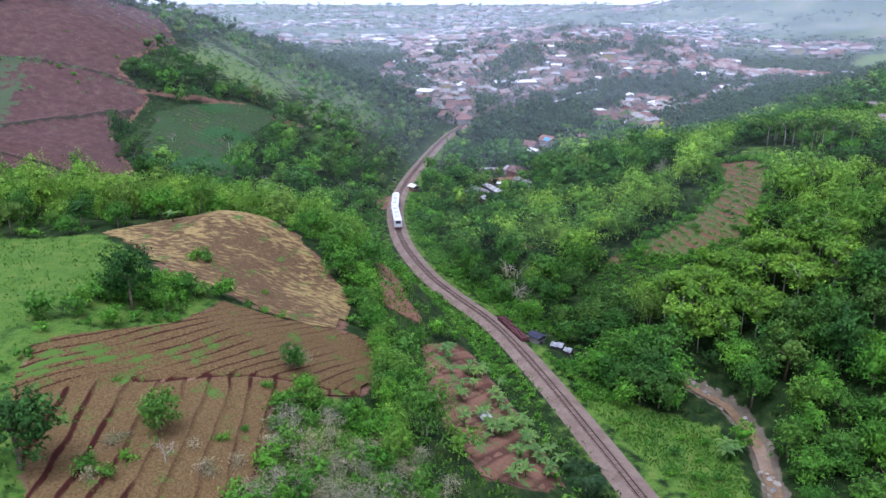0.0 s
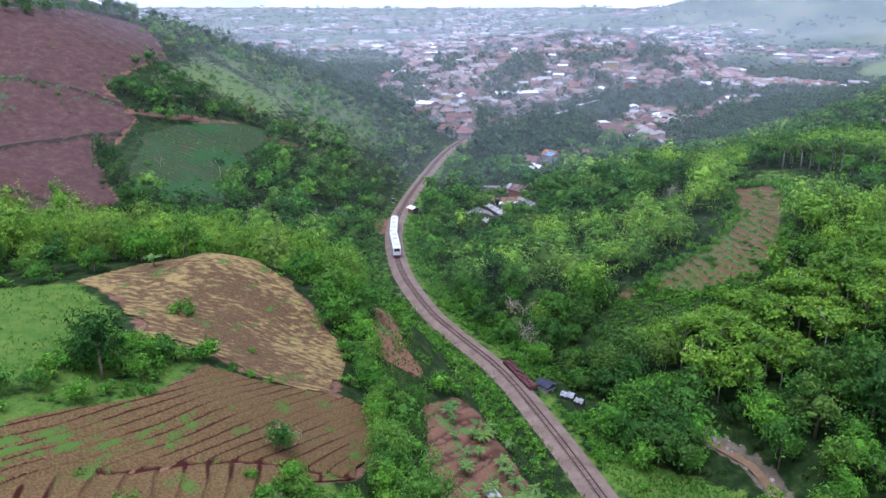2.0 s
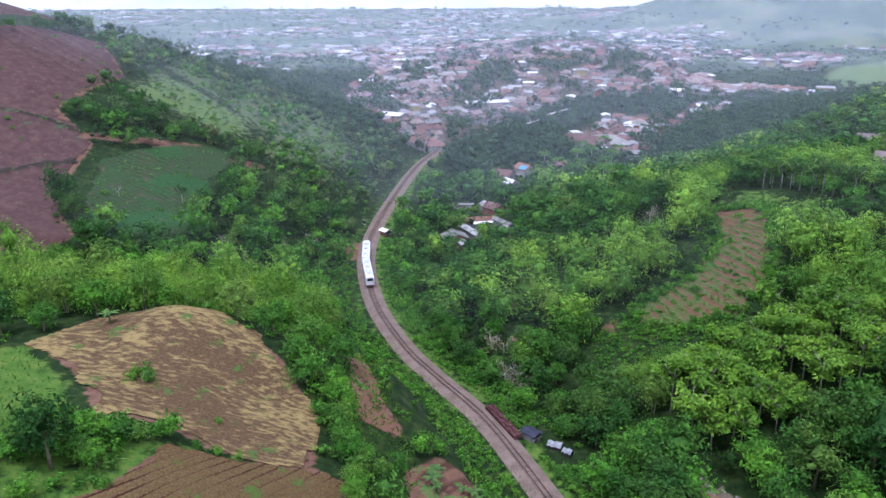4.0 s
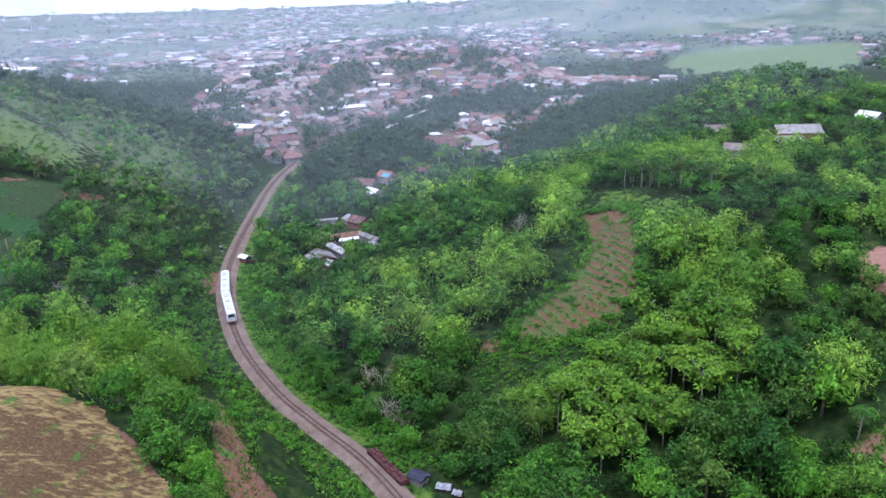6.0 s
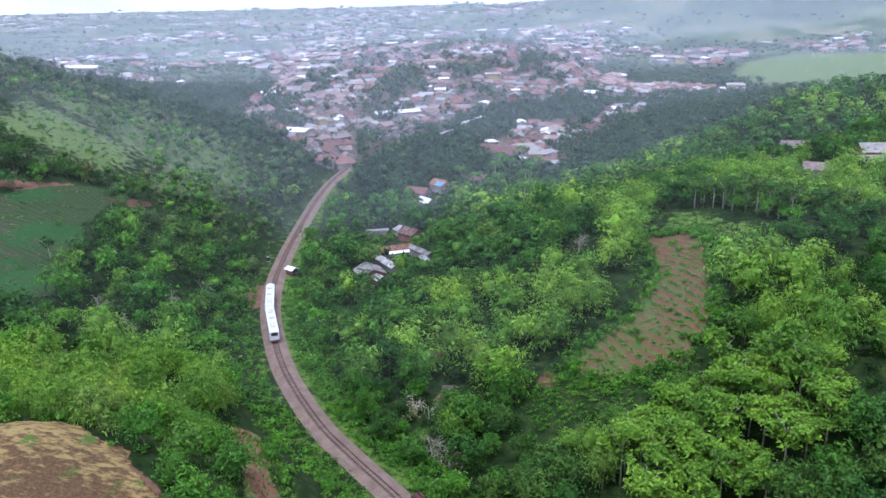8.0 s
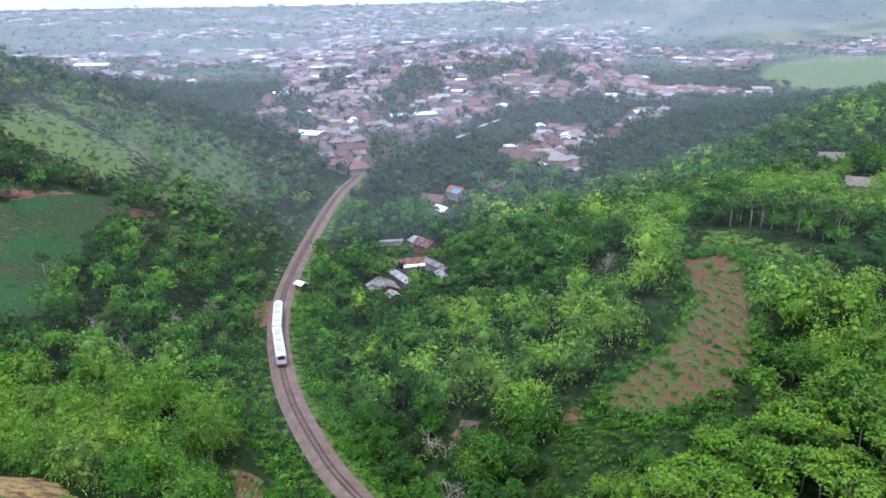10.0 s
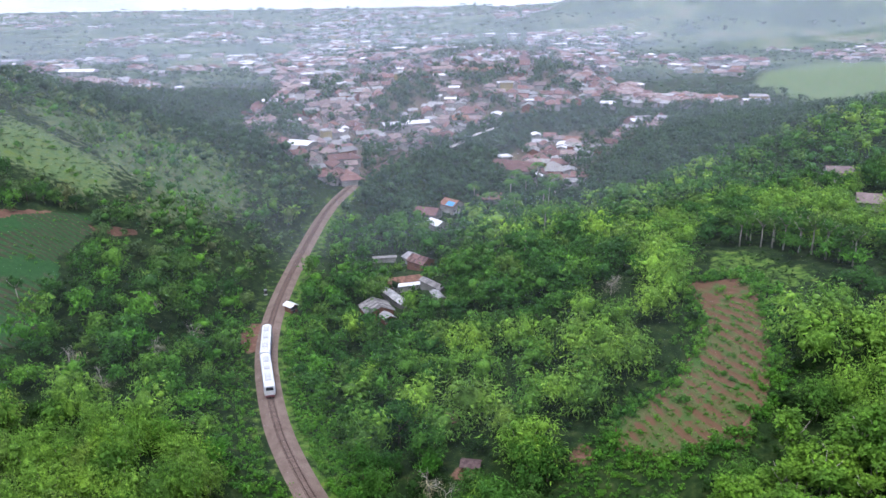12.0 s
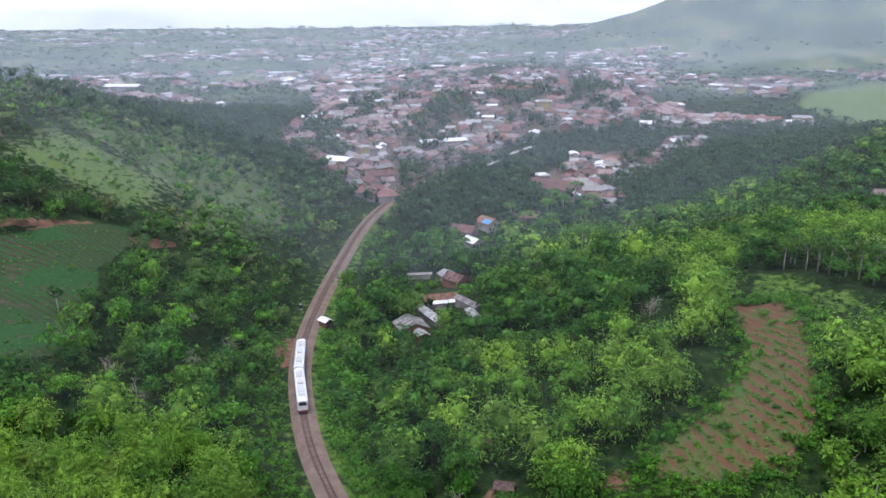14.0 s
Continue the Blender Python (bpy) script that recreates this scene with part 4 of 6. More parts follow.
house("barn", 9.0, 17.0, 3.0, 2.4, GREY_ROOF, BRICK_WALL, "long barn with a weathered grey roof on the ridge", stand(206, 318, 75), True, True)
house("barn", 7.0, 12.0, 2.8, 1.8, GREY_ROOF, BRICK_WALL, "barn with a grey roof among trees", stand(196, 311, 80), True, True)
house("house", 8.0, 10.0, 3.0, 1.8, PALE_ROOF, PLASTER, "house with a faded pink roof on the ridge", stand(190, 349, 70), True, True)
house("house", 9.0, 12.0, 3.0, 2.0, PALE_ROOF, PLASTER, "house with a faded roof among trees", stand(176, 309, 60), True, True)
house("house", 7.0, 8.0, 3.0, 1.8, WHITE_ROOF, PLASTER, "white-roofed house among ridge trees", stand(235, 313, 20), True, True)

for base, w, d, h, rise, material, rows in ((grey_house, 9.0, 8.5, 3.0, 1.9, GREY_SHEETS, 2), (shed_a, 2.8, 15.0, 2.5, 0.6, ZINC_SHEETS, 1), (shed_b, 2.6, 12.0, 2.4, 0.6, GREY_SHEETS, 1),
                                              (low_house, 5.5, 12.0, 2.8, 1.0, TILE_SHEETS, 2), (dark_house, 7.0, 8.0, 3.0, 1.7, RUST_SHEETS, 2)):
    sheeted(base, w, d, h, rise, material, rows)

# field hut on posts in the banana garden
hut = thing("field_hut", "small field hut with a pale sheet roof on posts", "hut", at=stand(7.4, 121.5, 25))
part("roof", mesh_of("hut_roof", *gable(1.6, 2.0, 1.7, 0.35, 0.25, 0.06), ZINC_ROOF), hut)
for x in (-0.7, 0.7):
    for y in (-0.9, 0.9):
        part("post", solid("hut_post", [tube([(x, y, -0.3), (x, y, 1.7)], [0.06, 0.05], 6)], BARK), hut)
part("bench", solid("hut_bench", [box(0, 0, 0.45, 1.2, 1.7, 0.08)], BARK), hut)

# small sheds by the track and in the ravine, and a trackside cabinet
NAVY_SHEET = surface("navy_sheet", (0.018, 0.02, 0.035), (0.05, 0.052, 0.075), 0.8, 6, 0.85, 0.4)
RUSTY_SHEET = surface("rusty_sheet", (0.05, 0.032, 0.03), (0.13, 0.09, 0.085), 1.1, 7, 0.9, 0.5)
house("shed", 2.3, 3.2, 2.0, 0.35, NAVY_SHEET, GREY_ROOF, "small shed with a dark sheet roof and grey walls", stand(23.4, 180.0, 40), True, True)
house("hut", 2.8, 3.6, 2.0, 0.6, RUSTY_SHEET, BRICK_WALL, "small hut with a rusty sheet roof on bare earth", stand(29.5, 233.5, 70), True, True)
cabinet = thing("trackside_cabinet", "small dark trackside cabinet with a pale lid", "cabinet", at=stand(-21.6, 347, 12))
part("plinth", solid("plinth", [box(0, 0, 0.0, 1.0, 1.5, 0.5)], CONCRETE), cabinet, "concrete plinth")
part("body", solid("cabinet_body", [box(0, 0, 0.95, 0.85, 1.3, 1.4)], UNDERGEAR, 0.03), cabinet)
part("lid", solid("cabinet_lid", [box(0, 0, 1.69, 1.0, 1.5, 0.08)], ZINC_ROOF), cabinet, "pale sheet lid")

# tarpaulin shelters by the trees
for x, y, w, d, turn in ((28.0, 176.3, 2.2, 3.2, 62), (30.2, 173.6, 1.6, 2.2, 50)):
    shelter = thing("tarp_shelter", "low shelter of sagging grey-white tarpaulin by the trees", "shelter", "shelters by the track", stand(x, y, turn))
    u, v = np.meshgrid(np.linspace(-1, 1, 9), np.linspace(-1, 1, 11))
    z = 1.75 - 0.75 * abs(u) ** 1.3 - 0.18 * np.sin(3 * v + 2 * u) * (1 - abs(u)) - 0.1 * np.sin(7 * v)
    top = np.stack([u * w / 2, v * d / 2, z], -1).reshape(-1, 3)
    idx = np.arange(99).reshape(11, 9)
    q = np.stack([idx[:-1, :-1], idx[:-1, 1:], idx[1:, 1:], idx[1:, :-1]], -1).reshape(-1, 4)
    sheet = mesh_of("tarp", np.concatenate([top, top - (0, 0, 0.04)]), np.concatenate([q, q[:, ::-1] + 99]), TARP, smooth=True)
    part("tarp", sheet, shelter)
    for k in (-1, 1):
        part("pole", solid("tarp_pole", [tube([(0, k * d * 0.45, -0.2), (0, k * d * 0.45, 1.8)], [0.05, 0.05], 6)], BARK), shelter)
        part("side_wall", solid("tarp_wall", [box(k * w * 0.42, 0, 0.4, 0.08, d * 0.9, 1.2)], UNDERGEAR), shelter, "dark side wall")

# stream and stones
water = spline(STREAM, 1.0)
wz = wild(water[:, 0], water[:, 1])
wz = np.minimum.accumulate(ground(water[:, 0], water[:, 1])) + 0.35
tagged(new("stream", mesh_of("stream", *sweep(water, [(-1.35, 0), (0, 0), (1.35, 0)], wz), WATER, smooth=True)), "shallow muddy brown stream", "stream", kind="structure")
rng = np.random.default_rng(11)
bm = bmesh.new()
bmesh.ops.create_icosphere(bm, subdivisions=2, radius=1)
for v in bm.verts:
    v.co *= 1 + 0.25 * noise.noise(v.co * 1.3)
    v.co.z *= 0.6
stone = bpy.data.meshes.new("boulder")
bm.to_mesh(stone)
bm.free()
stone.materials.append(STONE)
for _ in range(46):
    k = rng.integers(0, 80)
    x, y = water[min(k, len(water) - 1)] + rng.normal(0, 1.3, 2)
    b = tagged(new("boulder", stone), "grey boulder in the muddy stream bed", "boulder", "stream boulders")
    r = rng.uniform(0.25, 0.8)
    b.matrix_basis = Matrix.Translation((x, y, float(ground(np.array([x]), np.array([y]))[0]) + r * 0.3)) @ Matrix.Rotation(rng.uniform(0, 6), 4, "Z") @ Matrix.Diagonal((r, r * rng.uniform(.7, 1.2), r, 1))


# ---- plants ----
def ico():
    """Corners and triangles of a coarse lump."""
    bm = bmesh.new()
    bmesh.ops.create_icosphere(bm, subdivisions=1, radius=1)
    v, f = np.array([p.co[:] for p in bm.verts]), np.array([[p.index for p in q.verts] for q in bm.faces])
    bm.free()
    return v, f


LUMP = ico()


def leaves(rng, blobs, count, size, slim=0.5, droop=0.0, flat=0.0, core=True, tuft=9, spread=0.5):
    """Uneven lumps of foliage with leaf sprays in tufts all over them. blobs: (x, y, z, rx, ry, rz); core: whether
    the lumps are closed inside. Returns verts and faces."""
    blobs = np.array(blobs, float)
    share = blobs[:, 3] * blobs[:, 5]
    heads = max(4, count // tuft)
    pick = rng.choice(len(blobs), heads, p=share / share.sum())
    d = rng.normal(size=(heads, 3))
    d[:, 2] = d[:, 2] * 0.9 + 0.35
    d /= np.linalg.norm(d, axis=1, keepdims=True)
    b = blobs[pick]
    centre = b[:, :3] + b[:, 3:] * d * rng.uniform(0.55, 1.22, (heads, 1))
    own = rng.integers(0, heads, count)
    d = d[own]
    off = rng.normal(size=(count, 3)) * spread * (1, 1, 0.55 + 0.5 * droop)
    off[:, 2] -= (0.25 + 0.3 * droop) * (off[:, :2] ** 2).sum(1) ** 0.5
    pos = centre[own] + off
    normal = d * (1 - flat) * 0.75 + rng.normal(size=(count, 3)) * 0.55
    normal[:, 2] += flat * 1.3 + 0.3
    normal /= np.linalg.norm(normal, axis=1, keepdims=True)
    u = rng.normal(size=(count, 3)) * 0.8 + off / spread * 0.5 + droop * np.stack([d[:, 0] * 1.4, d[:, 1] * 1.4, np.full(count, -1.1)], 1)
    u -= normal * (u * normal).sum(1, keepdims=True)
    u /= np.linalg.norm(u, axis=1, keepdims=True)
    w = np.cross(normal, u)
    s = size * rng.uniform(0.55, 1.35, (count, 1))
    # pointed sprays: one bent triangle each
    tri = np.stack([pos - u * s * 0.45 - w * s * slim * 0.5, pos - u * s * 0.45 + w * s * slim * 0.5, pos + u * s * 0.6 - normal * s * 0.12], 1)
    v, f = [tri.reshape(-1, 3)], [np.arange(count * 3).reshape(-1, 3)]
    if core:
        base = count * 3
        for k, (x, y, z, rx, ry, rz) in enumerate(blobs):
            lv, lf = LUMP
            shape = lv * rng.uniform(0.45, 1.2, (len(lv), 1))
            # the underside draws in to a hollow
            shape[:, 2] = np.where(shape[:, 2] < 0, shape[:, 2] * 0.75, shape[:, 2])
            v.append(shape * (rx, ry, rz) * (0.36 if k else 0.62) + (x, y, z))
            f.append(lf + base)
            base += len(lv)
    return np.concatenate(v), np.concatenate(f)


def broad_blobs(rng, r=3.6, low=2.6, high=8.0, n=8):
    out = [(0, 0, (low + high) / 2, r * 0.82, r * 0.82, (high - low) * 0.46)]
    for k in range(n):
        a, q = rng.uniform(0, 6.28), r * rng.uniform(0.35, 0.75)
        z = rng.uniform(low + 0.8, high - 0.3) - q * 0.25
        s = r * rng.uniform(0.34, 0.52)
        out.append((q * math.cos(a), q * math.sin(a), z, s, s, s * 0.8))
    return out


def bamboo_blobs(rng, r=4.4, h=11.5, n=10):
    """Plumes that arch outwards from one root, the middle ones highest."""
    out = [(0, 0, h * 0.46, r * 0.78, r * 0.78, h * 0.42)]
    for k in range(n):
        a, q = 6.28 * k / n + rng.uniform(-0.4, 0.4), r * rng.uniform(0.25, 0.85)
        z = h * (0.86 - 0.45 * (q / r) ** 1.6) * rng.uniform(0.78, 1.05)
        s = rng.uniform(1.5, 2.4)
        out.append((q * math.cos(a), q * math.sin(a), z, s, s, s * rng.uniform(0.75, 1.15)))
        if k % 2:
            out.append((q * 0.85 * math.cos(a), q * 0.85 * math.sin(a), z * 0.58, s * 1.15, s * 1.15, s * 1.2))
    return out


def shrub_blobs(rng, r=1.7, h=2.3, n=4):
    return [(r * 0.5 * math.cos(a), r * 0.5 * math.sin(a), h * rng.uniform(0.3, 0.6), r * rng.uniform(0.45, 0.7), r * rng.uniform(0.45, 0.7), h * rng.uniform(0.3, 0.5)) for a in rng.uniform(0, 6.28, n)]


def tier_blobs(rng, h=11):
    out = []
    for k in range(9):
        a, q = rng.uniform(0, 6.28), rng.uniform(0.4, 2.9)
        out.append((q * math.cos(a), q * math.sin(a), h * rng.uniform(0.58, 1.0) - q * 0.3, rng.uniform(1.2, 1.9), rng.uniform(1.2, 1.9), 0.45))
    return out


def trunk_of(rng, h, r, limbs=4, spread=1.8, fork=0.45, sides=6):
    pieces = [tube([(0, 0, -0.6), (0.1, 0.05, h * 0.35), (rng.uniform(-.2, .2), rng.uniform(-.2, .2), h * 0.75)], [r * 1.25, r * 0.85, r * 0.4], sides)]
    for k in range(limbs):
        a, z = 6.28 * k / limbs + rng.uniform(-.5, .5), h * rng.uniform(fork, 0.62)
        pieces.append(tube([(0, 0, z), (spread * 0.5 * math.cos(a), spread * 0.5 * math.sin(a), z + h * 0.15), (spread * math.cos(a), spread * math.sin(a), z + h * 0.3)], [r * 0.55, r * 0.35, r * 0.12], 5))
    return join(*pieces)


def bare_tree(rng, h, depth=3):
    """Leafless branching tree."""
    pieces = []

    def grow(p, way, length, r, left):
        q = p + way * length
        pieces.append(tube([p, p.lerp(q, 0.5) + Vector(rng.normal(0, length * 0.04, 3)), q], [r, r * 0.8, r * 0.55], 4))
        if left:
            for k in range(3 if left > 1 else 4):
                a = Vector(rng.normal(0, 0.62, 3)) + Vector((0, 0, 0.15))
                grow(q - way * length * rng.uniform(0, 0.35), (way + a).normalized(), length * rng.uniform(0.55, 0.8), r * 0.5, left - 1)
    grow(Vector((0, 0, -0.4)), Vector((0.05, 0.02, 1)).normalized(), h * 0.4, h * 0.02, depth)
    return join(*pieces)


def frond(rng, length, width, rise, drop, steps=7, split=0.0, start=(0, 0, 0), turn=0.0):
    """One long bending leaf, folded along its rib, with a ragged edge."""
    v, f = [], []
    for k in range(steps + 1):
        u = k / steps
        out, up = length * (u - 0.12 * u * u), rise * math.sin(u * 1.6) - drop * u ** 2.3
        w = width * math.sin(min(1.0, 0.12 + u * 1.05) * math.pi) ** 0.7 * (1 + split * (0.5 if k % 2 else -0.5))
        for s in (-1, 0, 1):
            x, y, z = out, s * w / 2, up - abs(s) * w * 0.16
            v.append((start[0] + x * math.cos(turn) - y * math.sin(turn), start[1] + x * math.sin(turn) + y * math.cos(turn), start[2] + z))
    for k in range(steps):
        f += [(3 * k, 3 * k + 1, 3 * k + 4, 3 * k + 3), (3 * k + 1, 3 * k + 2, 3 * k + 5, 3 * k + 4)]
    return v, f


def palm_frond(rng, length, rise, drop, start, turn):
    """A rib with many narrow leaflets hanging from it."""
    v, f = [], []
    n = 24
    for k in range(n):
        u = (k + 1) / n
        out, up = length * u * (1 - 0.15 * u), rise * math.sin(u * 1.7) - drop * u ** 2
        lw = 0.85 * math.sin(0.25 + u * 2.6) + 0.15
        for s in (-1, 1):
            pts = [(out, 0, up), (out + 0.17, 0, up), (out + 0.45, s * lw, up - 0.45 * lw), (out + 0.28, s * lw * 0.6, up - 0.2 * lw)]
            base = len(v)
            v += [(start[0] + x * math.cos(turn) - y * math.sin(turn), start[1] + x * math.sin(turn) + y * math.cos(turn), start[2] + z) for x, y, z in pts]
            f.append((base, base + 1, base + 2, base + 3))
    return v, f


rng = np.random.default_rng(7)
KINDS = {}


def kind_of(key, name, label, category, group, makers):
    """Prototypes of a plant kind, kept far below the view of the valley until they are copied."""
    KINDS[key] = []
    for make in makers:
        base = thing(name, label, category, group)
        for pname, me in make:
            part(pname, me, base)
        KINDS[key].append(base)


def crown_mesh(name, data, material):
    return mesh_of(name, data[0], data[1], material)


kind_of("broad", "tree", "leafy dark green tree in the valley forest", "tree", "forest trees",
        [[("trunk", solid("trunk", [trunk_of(rng, 6.5, 0.2)], BARK, smooth=True)), ("crown", crown_mesh("crown", leaves(rng, broad_blobs(rng, n=10), 1250, 0.6, tuft=11, spread=0.5), LEAF_DARK))] for _ in range(4)])
kind_of("bamboo", "bamboo_clump", "feathery yellow-green bamboo clump", "bamboo", "bamboo clumps",
        [[("culm", solid("culm", [tube([(0.25 * math.cos(a), 0.25 * math.sin(a), -0.4), (0.9 * math.cos(a), 0.9 * math.sin(a), 4), (2.0 * math.cos(a), 2.0 * math.sin(a), 7)], [0.09, 0.07, 0.03], 5)], PALE_BARK)) for a in (0.4, 2.6, 4.5)] + [("crown", crown_mesh("crown", leaves(rng, bamboo_blobs(rng), 1900, 0.66, 0.3, 0.8, tuft=14, spread=0.7), LEAF_BAMBOO))] for _ in range(4)])
kind_of("shrub", "shrub", "dense bright green shrub", "shrub", "shrubs",
        [[("stem", solid("stem", [tube([(0, 0, -0.4), (0.1, 0, 0.6), (0.25, 0.1, 1.2)], [0.07, 0.05, 0.03], 5)], BARK)), ("crown", crown_mesh("crown", leaves(rng, shrub_blobs(rng, n=5), 300, 0.42, 0.5, 0.2, spread=0.32), LEAF_SHRUB))] for _ in range(4)])
kind_of("bushy", "young_tree", "rounded bright green tree", "tree", "bright trees",
        [[("trunk", solid("trunk", [trunk_of(rng, 4.4, 0.14)], BARK, smooth=True)), ("crown", crown_mesh("crown", leaves(rng, broad_blobs(rng, 2.4, 1.2, 5.2, 8), 850, 0.5, 0.5, 0.3, spread=0.42), LEAF_SHRUB))] for _ in range(4)])
kind_of("bigleaf", "tall_tree", "slender pale-trunked tree with tiers of large bright leaves", "tree", "large-leaved trees",
        [[("trunk", solid("trunk", [trunk_of(rng, 11, 0.16, 5, 2.2, 0.6)], PALE_BARK, smooth=True)), ("crown", crown_mesh("crown", leaves(rng, tier_blobs(rng), 1100, 0.62, 0.8, 0.3, 0.6, False, tuft=11, spread=0.55), LEAF_BRIGHT))] for _ in range(3)])
kind_of("ridge", "tall_tree", "tall tree with a bare pale trunk on the ridge", "tree", "ridge trees",
        [[("trunk", solid("trunk", [trunk_of(rng, 11, 0.24, 5, 2.4, 0.62)], PALE_BARK, smooth=True)), ("crown", crown_mesh("crown", leaves(rng, broad_blobs(rng, 3.1, 7.0, 11.5, 7), 420, 0.75), LEAF_DARK))] for _ in range(3)])
kind_of("banana", "banana_plant", "banana plant with broad ragged pale green leaves", "banana plant", "banana plants",
        [[("stem", solid("stem", [tube([(0, 0, -0.2), (0.05, 0, 1.3), (0.05, 0.05, 1.9)], [0.16, 0.12, 0.07], 7)], LEAF_BANANA))] +
         [("leaf", solid("banana_leaf", [frond(rng, rng.uniform(1.9, 2.6), 0.62, rng.uniform(0.7, 1.5), rng.uniform(0.7, 1.7), 8, 0.25, (0.05, 0.03, 1.75), 6.28 * k / 8 + rng.uniform(-.3, .3))], LEAF_BANANA)) for k in range(8)] for _ in range(3)])
kind_of("palm", "palm_tree", "coconut palm with drooping fronds", "palm tree", "palms",
        [[("trunk", solid("trunk", [tube([(0, 0, -0.5), (0.2, 0.1, 4), (0.5, 0.2, 8.5)], [0.24, 0.17, 0.13], 7)], PALE_BARK, smooth=True))] +
         [("frond", solid("palm_frond", [palm_frond(rng, rng.uniform(2.9, 3.7), rng.uniform(0.5, 1.6), rng.uniform(1.2, 2.6), (0.5, 0.2, 8.4), 6.28 * k / 14 + rng.uniform(-.2, .2))], LEAF_DARK)) for k in range(14)] for _ in range(2)])
kind_of("lowpalm", "low_palm", "low dark palm with spreading fronds beside the track", "palm tree", "palms",
        [[("trunk", solid("trunk", [tube([(0, 0, -0.3), (0.0, 0.1, 1.2), (0.0, 0.1, 1.9)], [0.3, 0.28, 0.2], 7)], BARK))] +
         [("frond", solid("palm_frond", [palm_frond(rng, rng.uniform(3.0, 3.9), rng.uniform(1.6, 2.8), rng.uniform(1.6, 3.0), (0, 0.1, 1.7), 6.28 * k / 16 + rng.uniform(-.2, .2))], LEAF_PALM)) for k in range(16)]])
kind_of("bare", "bare_tree", "leafless grey tree with fine branches", "tree", "bare trees",
        [[("trunk", solid("bare_trunk", [bare_tree(rng, 8.0, 4)], PALE_BARK))] for _ in range(3)])
kind_of("brush", "dry_bush", "dry greyish leafless bush", "shrub", "dry bushes",
        [[("stems", solid("stems", [bare_tree(rng, 2.4, 2)], PALE_BARK)), ("crown", crown_mesh("crown", leaves(rng, shrub_blobs(rng, 1.5, 2.2, 4), 240, 0.5, 0.14, -0.6, 0, False), DRY_TWIGS))] for _ in range(3)])

MID = {"broad": [leaves(rng, broad_blobs(rng, n=8), 430, 0.78, 0.52, tuft=8, spread=0.55) for _ in range(6)], "bamboo": [leaves(rng, bamboo_blobs(rng, 4.4, 11.5, 9), 620, 0.8, 0.34, 0.8, tuft=11, spread=0.75) for _ in range(6)],
       "bushy": [leaves(rng, broad_blobs(rng, 2.4, 1.0, 5.0, 5), 230, 0.68, 0.52, 0.3, tuft=7, spread=0.45) for _ in range(5)], "shrub": [leaves(rng, shrub_blobs(rng, n=3), 46, 0.6, 0.52, 0.2, tuft=6, spread=0.36) for _ in range(5)]}
LOW = {"broad": [leaves(rng, broad_blobs(rng, 3.2, 1.6, 7.5, 5), 72, 1.15, 0.55, tuft=5, spread=0.7) for _ in range(5)], "bamboo": [leaves(rng, bamboo_blobs(rng, 4.2, 10.5, 6), 84, 1.15, 0.45, 0.7, tuft=5, spread=0.8) for _ in range(5)],
       "bushy": [leaves(rng, broad_blobs(rng, 2.6, 0.6, 5.0, 3), 40, 0.7, 0.58, 0.3, tuft=4) for _ in range(4)], "shrub": [leaves(rng, shrub_blobs(rng, 1.9, 2.3, 1), 16, 0.7, 0.6, 0.2, tuft=4) for _ in range(4)]}
TINY = [leaves(rng, [(0, 0, 3.0, 3.2, 3.2, 2.8), (1.9, 0.6, 3.6, 2.2, 2.0, 2.0)][:n], 12, 1.4, 0.6) for n in (1, 2, 2)]
TINTED = {"plain": LEAF_PLAIN, "slope": LEAF_SLOPE, "under": LEAF_UNDER_SHADED}
LEAF = {"broad": LEAF_DARK, "bamboo": LEAF_BAMBOO, "bushy": LEAF_SHRUB, "shrub": LEAF_SHRUB}
placed = {k: 0 for k in KINDS}
BUILT = [(ob.matrix_basis.translation.x, ob.matrix_basis.translation.y) for ob in list(scene.objects) if ob.get("category") in ("house", "shelter", "hut")]


def plant(key, x, y, size=1.0, turn=None, tall=1.0, sink=0.0, label=""):
    """A plant as a thing of its own."""
    protos = KINDS[key]
    n = placed[key]
    placed[key] += 1
    m = Matrix.Translation((x, y, z_at(x, y) - sink)) @ Matrix.Rotation(rng.uniform(0, 6.28) if turn is None else turn, 4, "Z") @ Matrix.Diagonal((size, size, size * tall, 1))
    ob = protos[n] if n < len(protos) else copy_thing(protos[n % len(protos)], Matrix.Identity(4))
    ob.matrix_basis = m
    if label:
        ob["label"] = label
    return ob


WOODS = {}


def wood(key, x, y, z, size, tall=1.0, lod="mid", leaf=None):
    WOODS.setdefault((lod, leaf or key), []).append((key, x, y, z, size, tall))


# single plants that stand out
plant("broad", -50.8, 82.6, 1.35, label="dark round-leaved tree at the edge of the terraces")
plant("broad", -52.5, 124.5, 1.15, tall=1.2, label="tall grey-green tree between meadow and terraces")
for x, y, s in ((-61, 122, .8), (-57.5, 126, 1.0), (-54, 128, 1.2), (-49, 128.5, 1.1), (-46.5, 130, .9), (-44, 134, .8), (-60, 131, 1), (-56, 137, .9), (-50, 134, 1.2), (-64, 117, .8), (-47, 126.5, 1), (-42, 137, .6), (-36, 135.5, .45), (-33, 135.6, .4), (-30, 135.4, .4), (-45, 121.5, .5), (-48, 121, .5)):
    plant("shrub", x, y, s * 1.6)
plant("bushy", -37.0, 91.6, 1.05, tall=1.1)
plant("bushy", -38.6, 93.4, 0.75)
plant("broad", -23.7, 114.3, 0.62, label="thin brownish tree on the terraces")
plant("bare", -34.6, 86, 0.6)
plant("bare", -24, 117.8, 0.55)
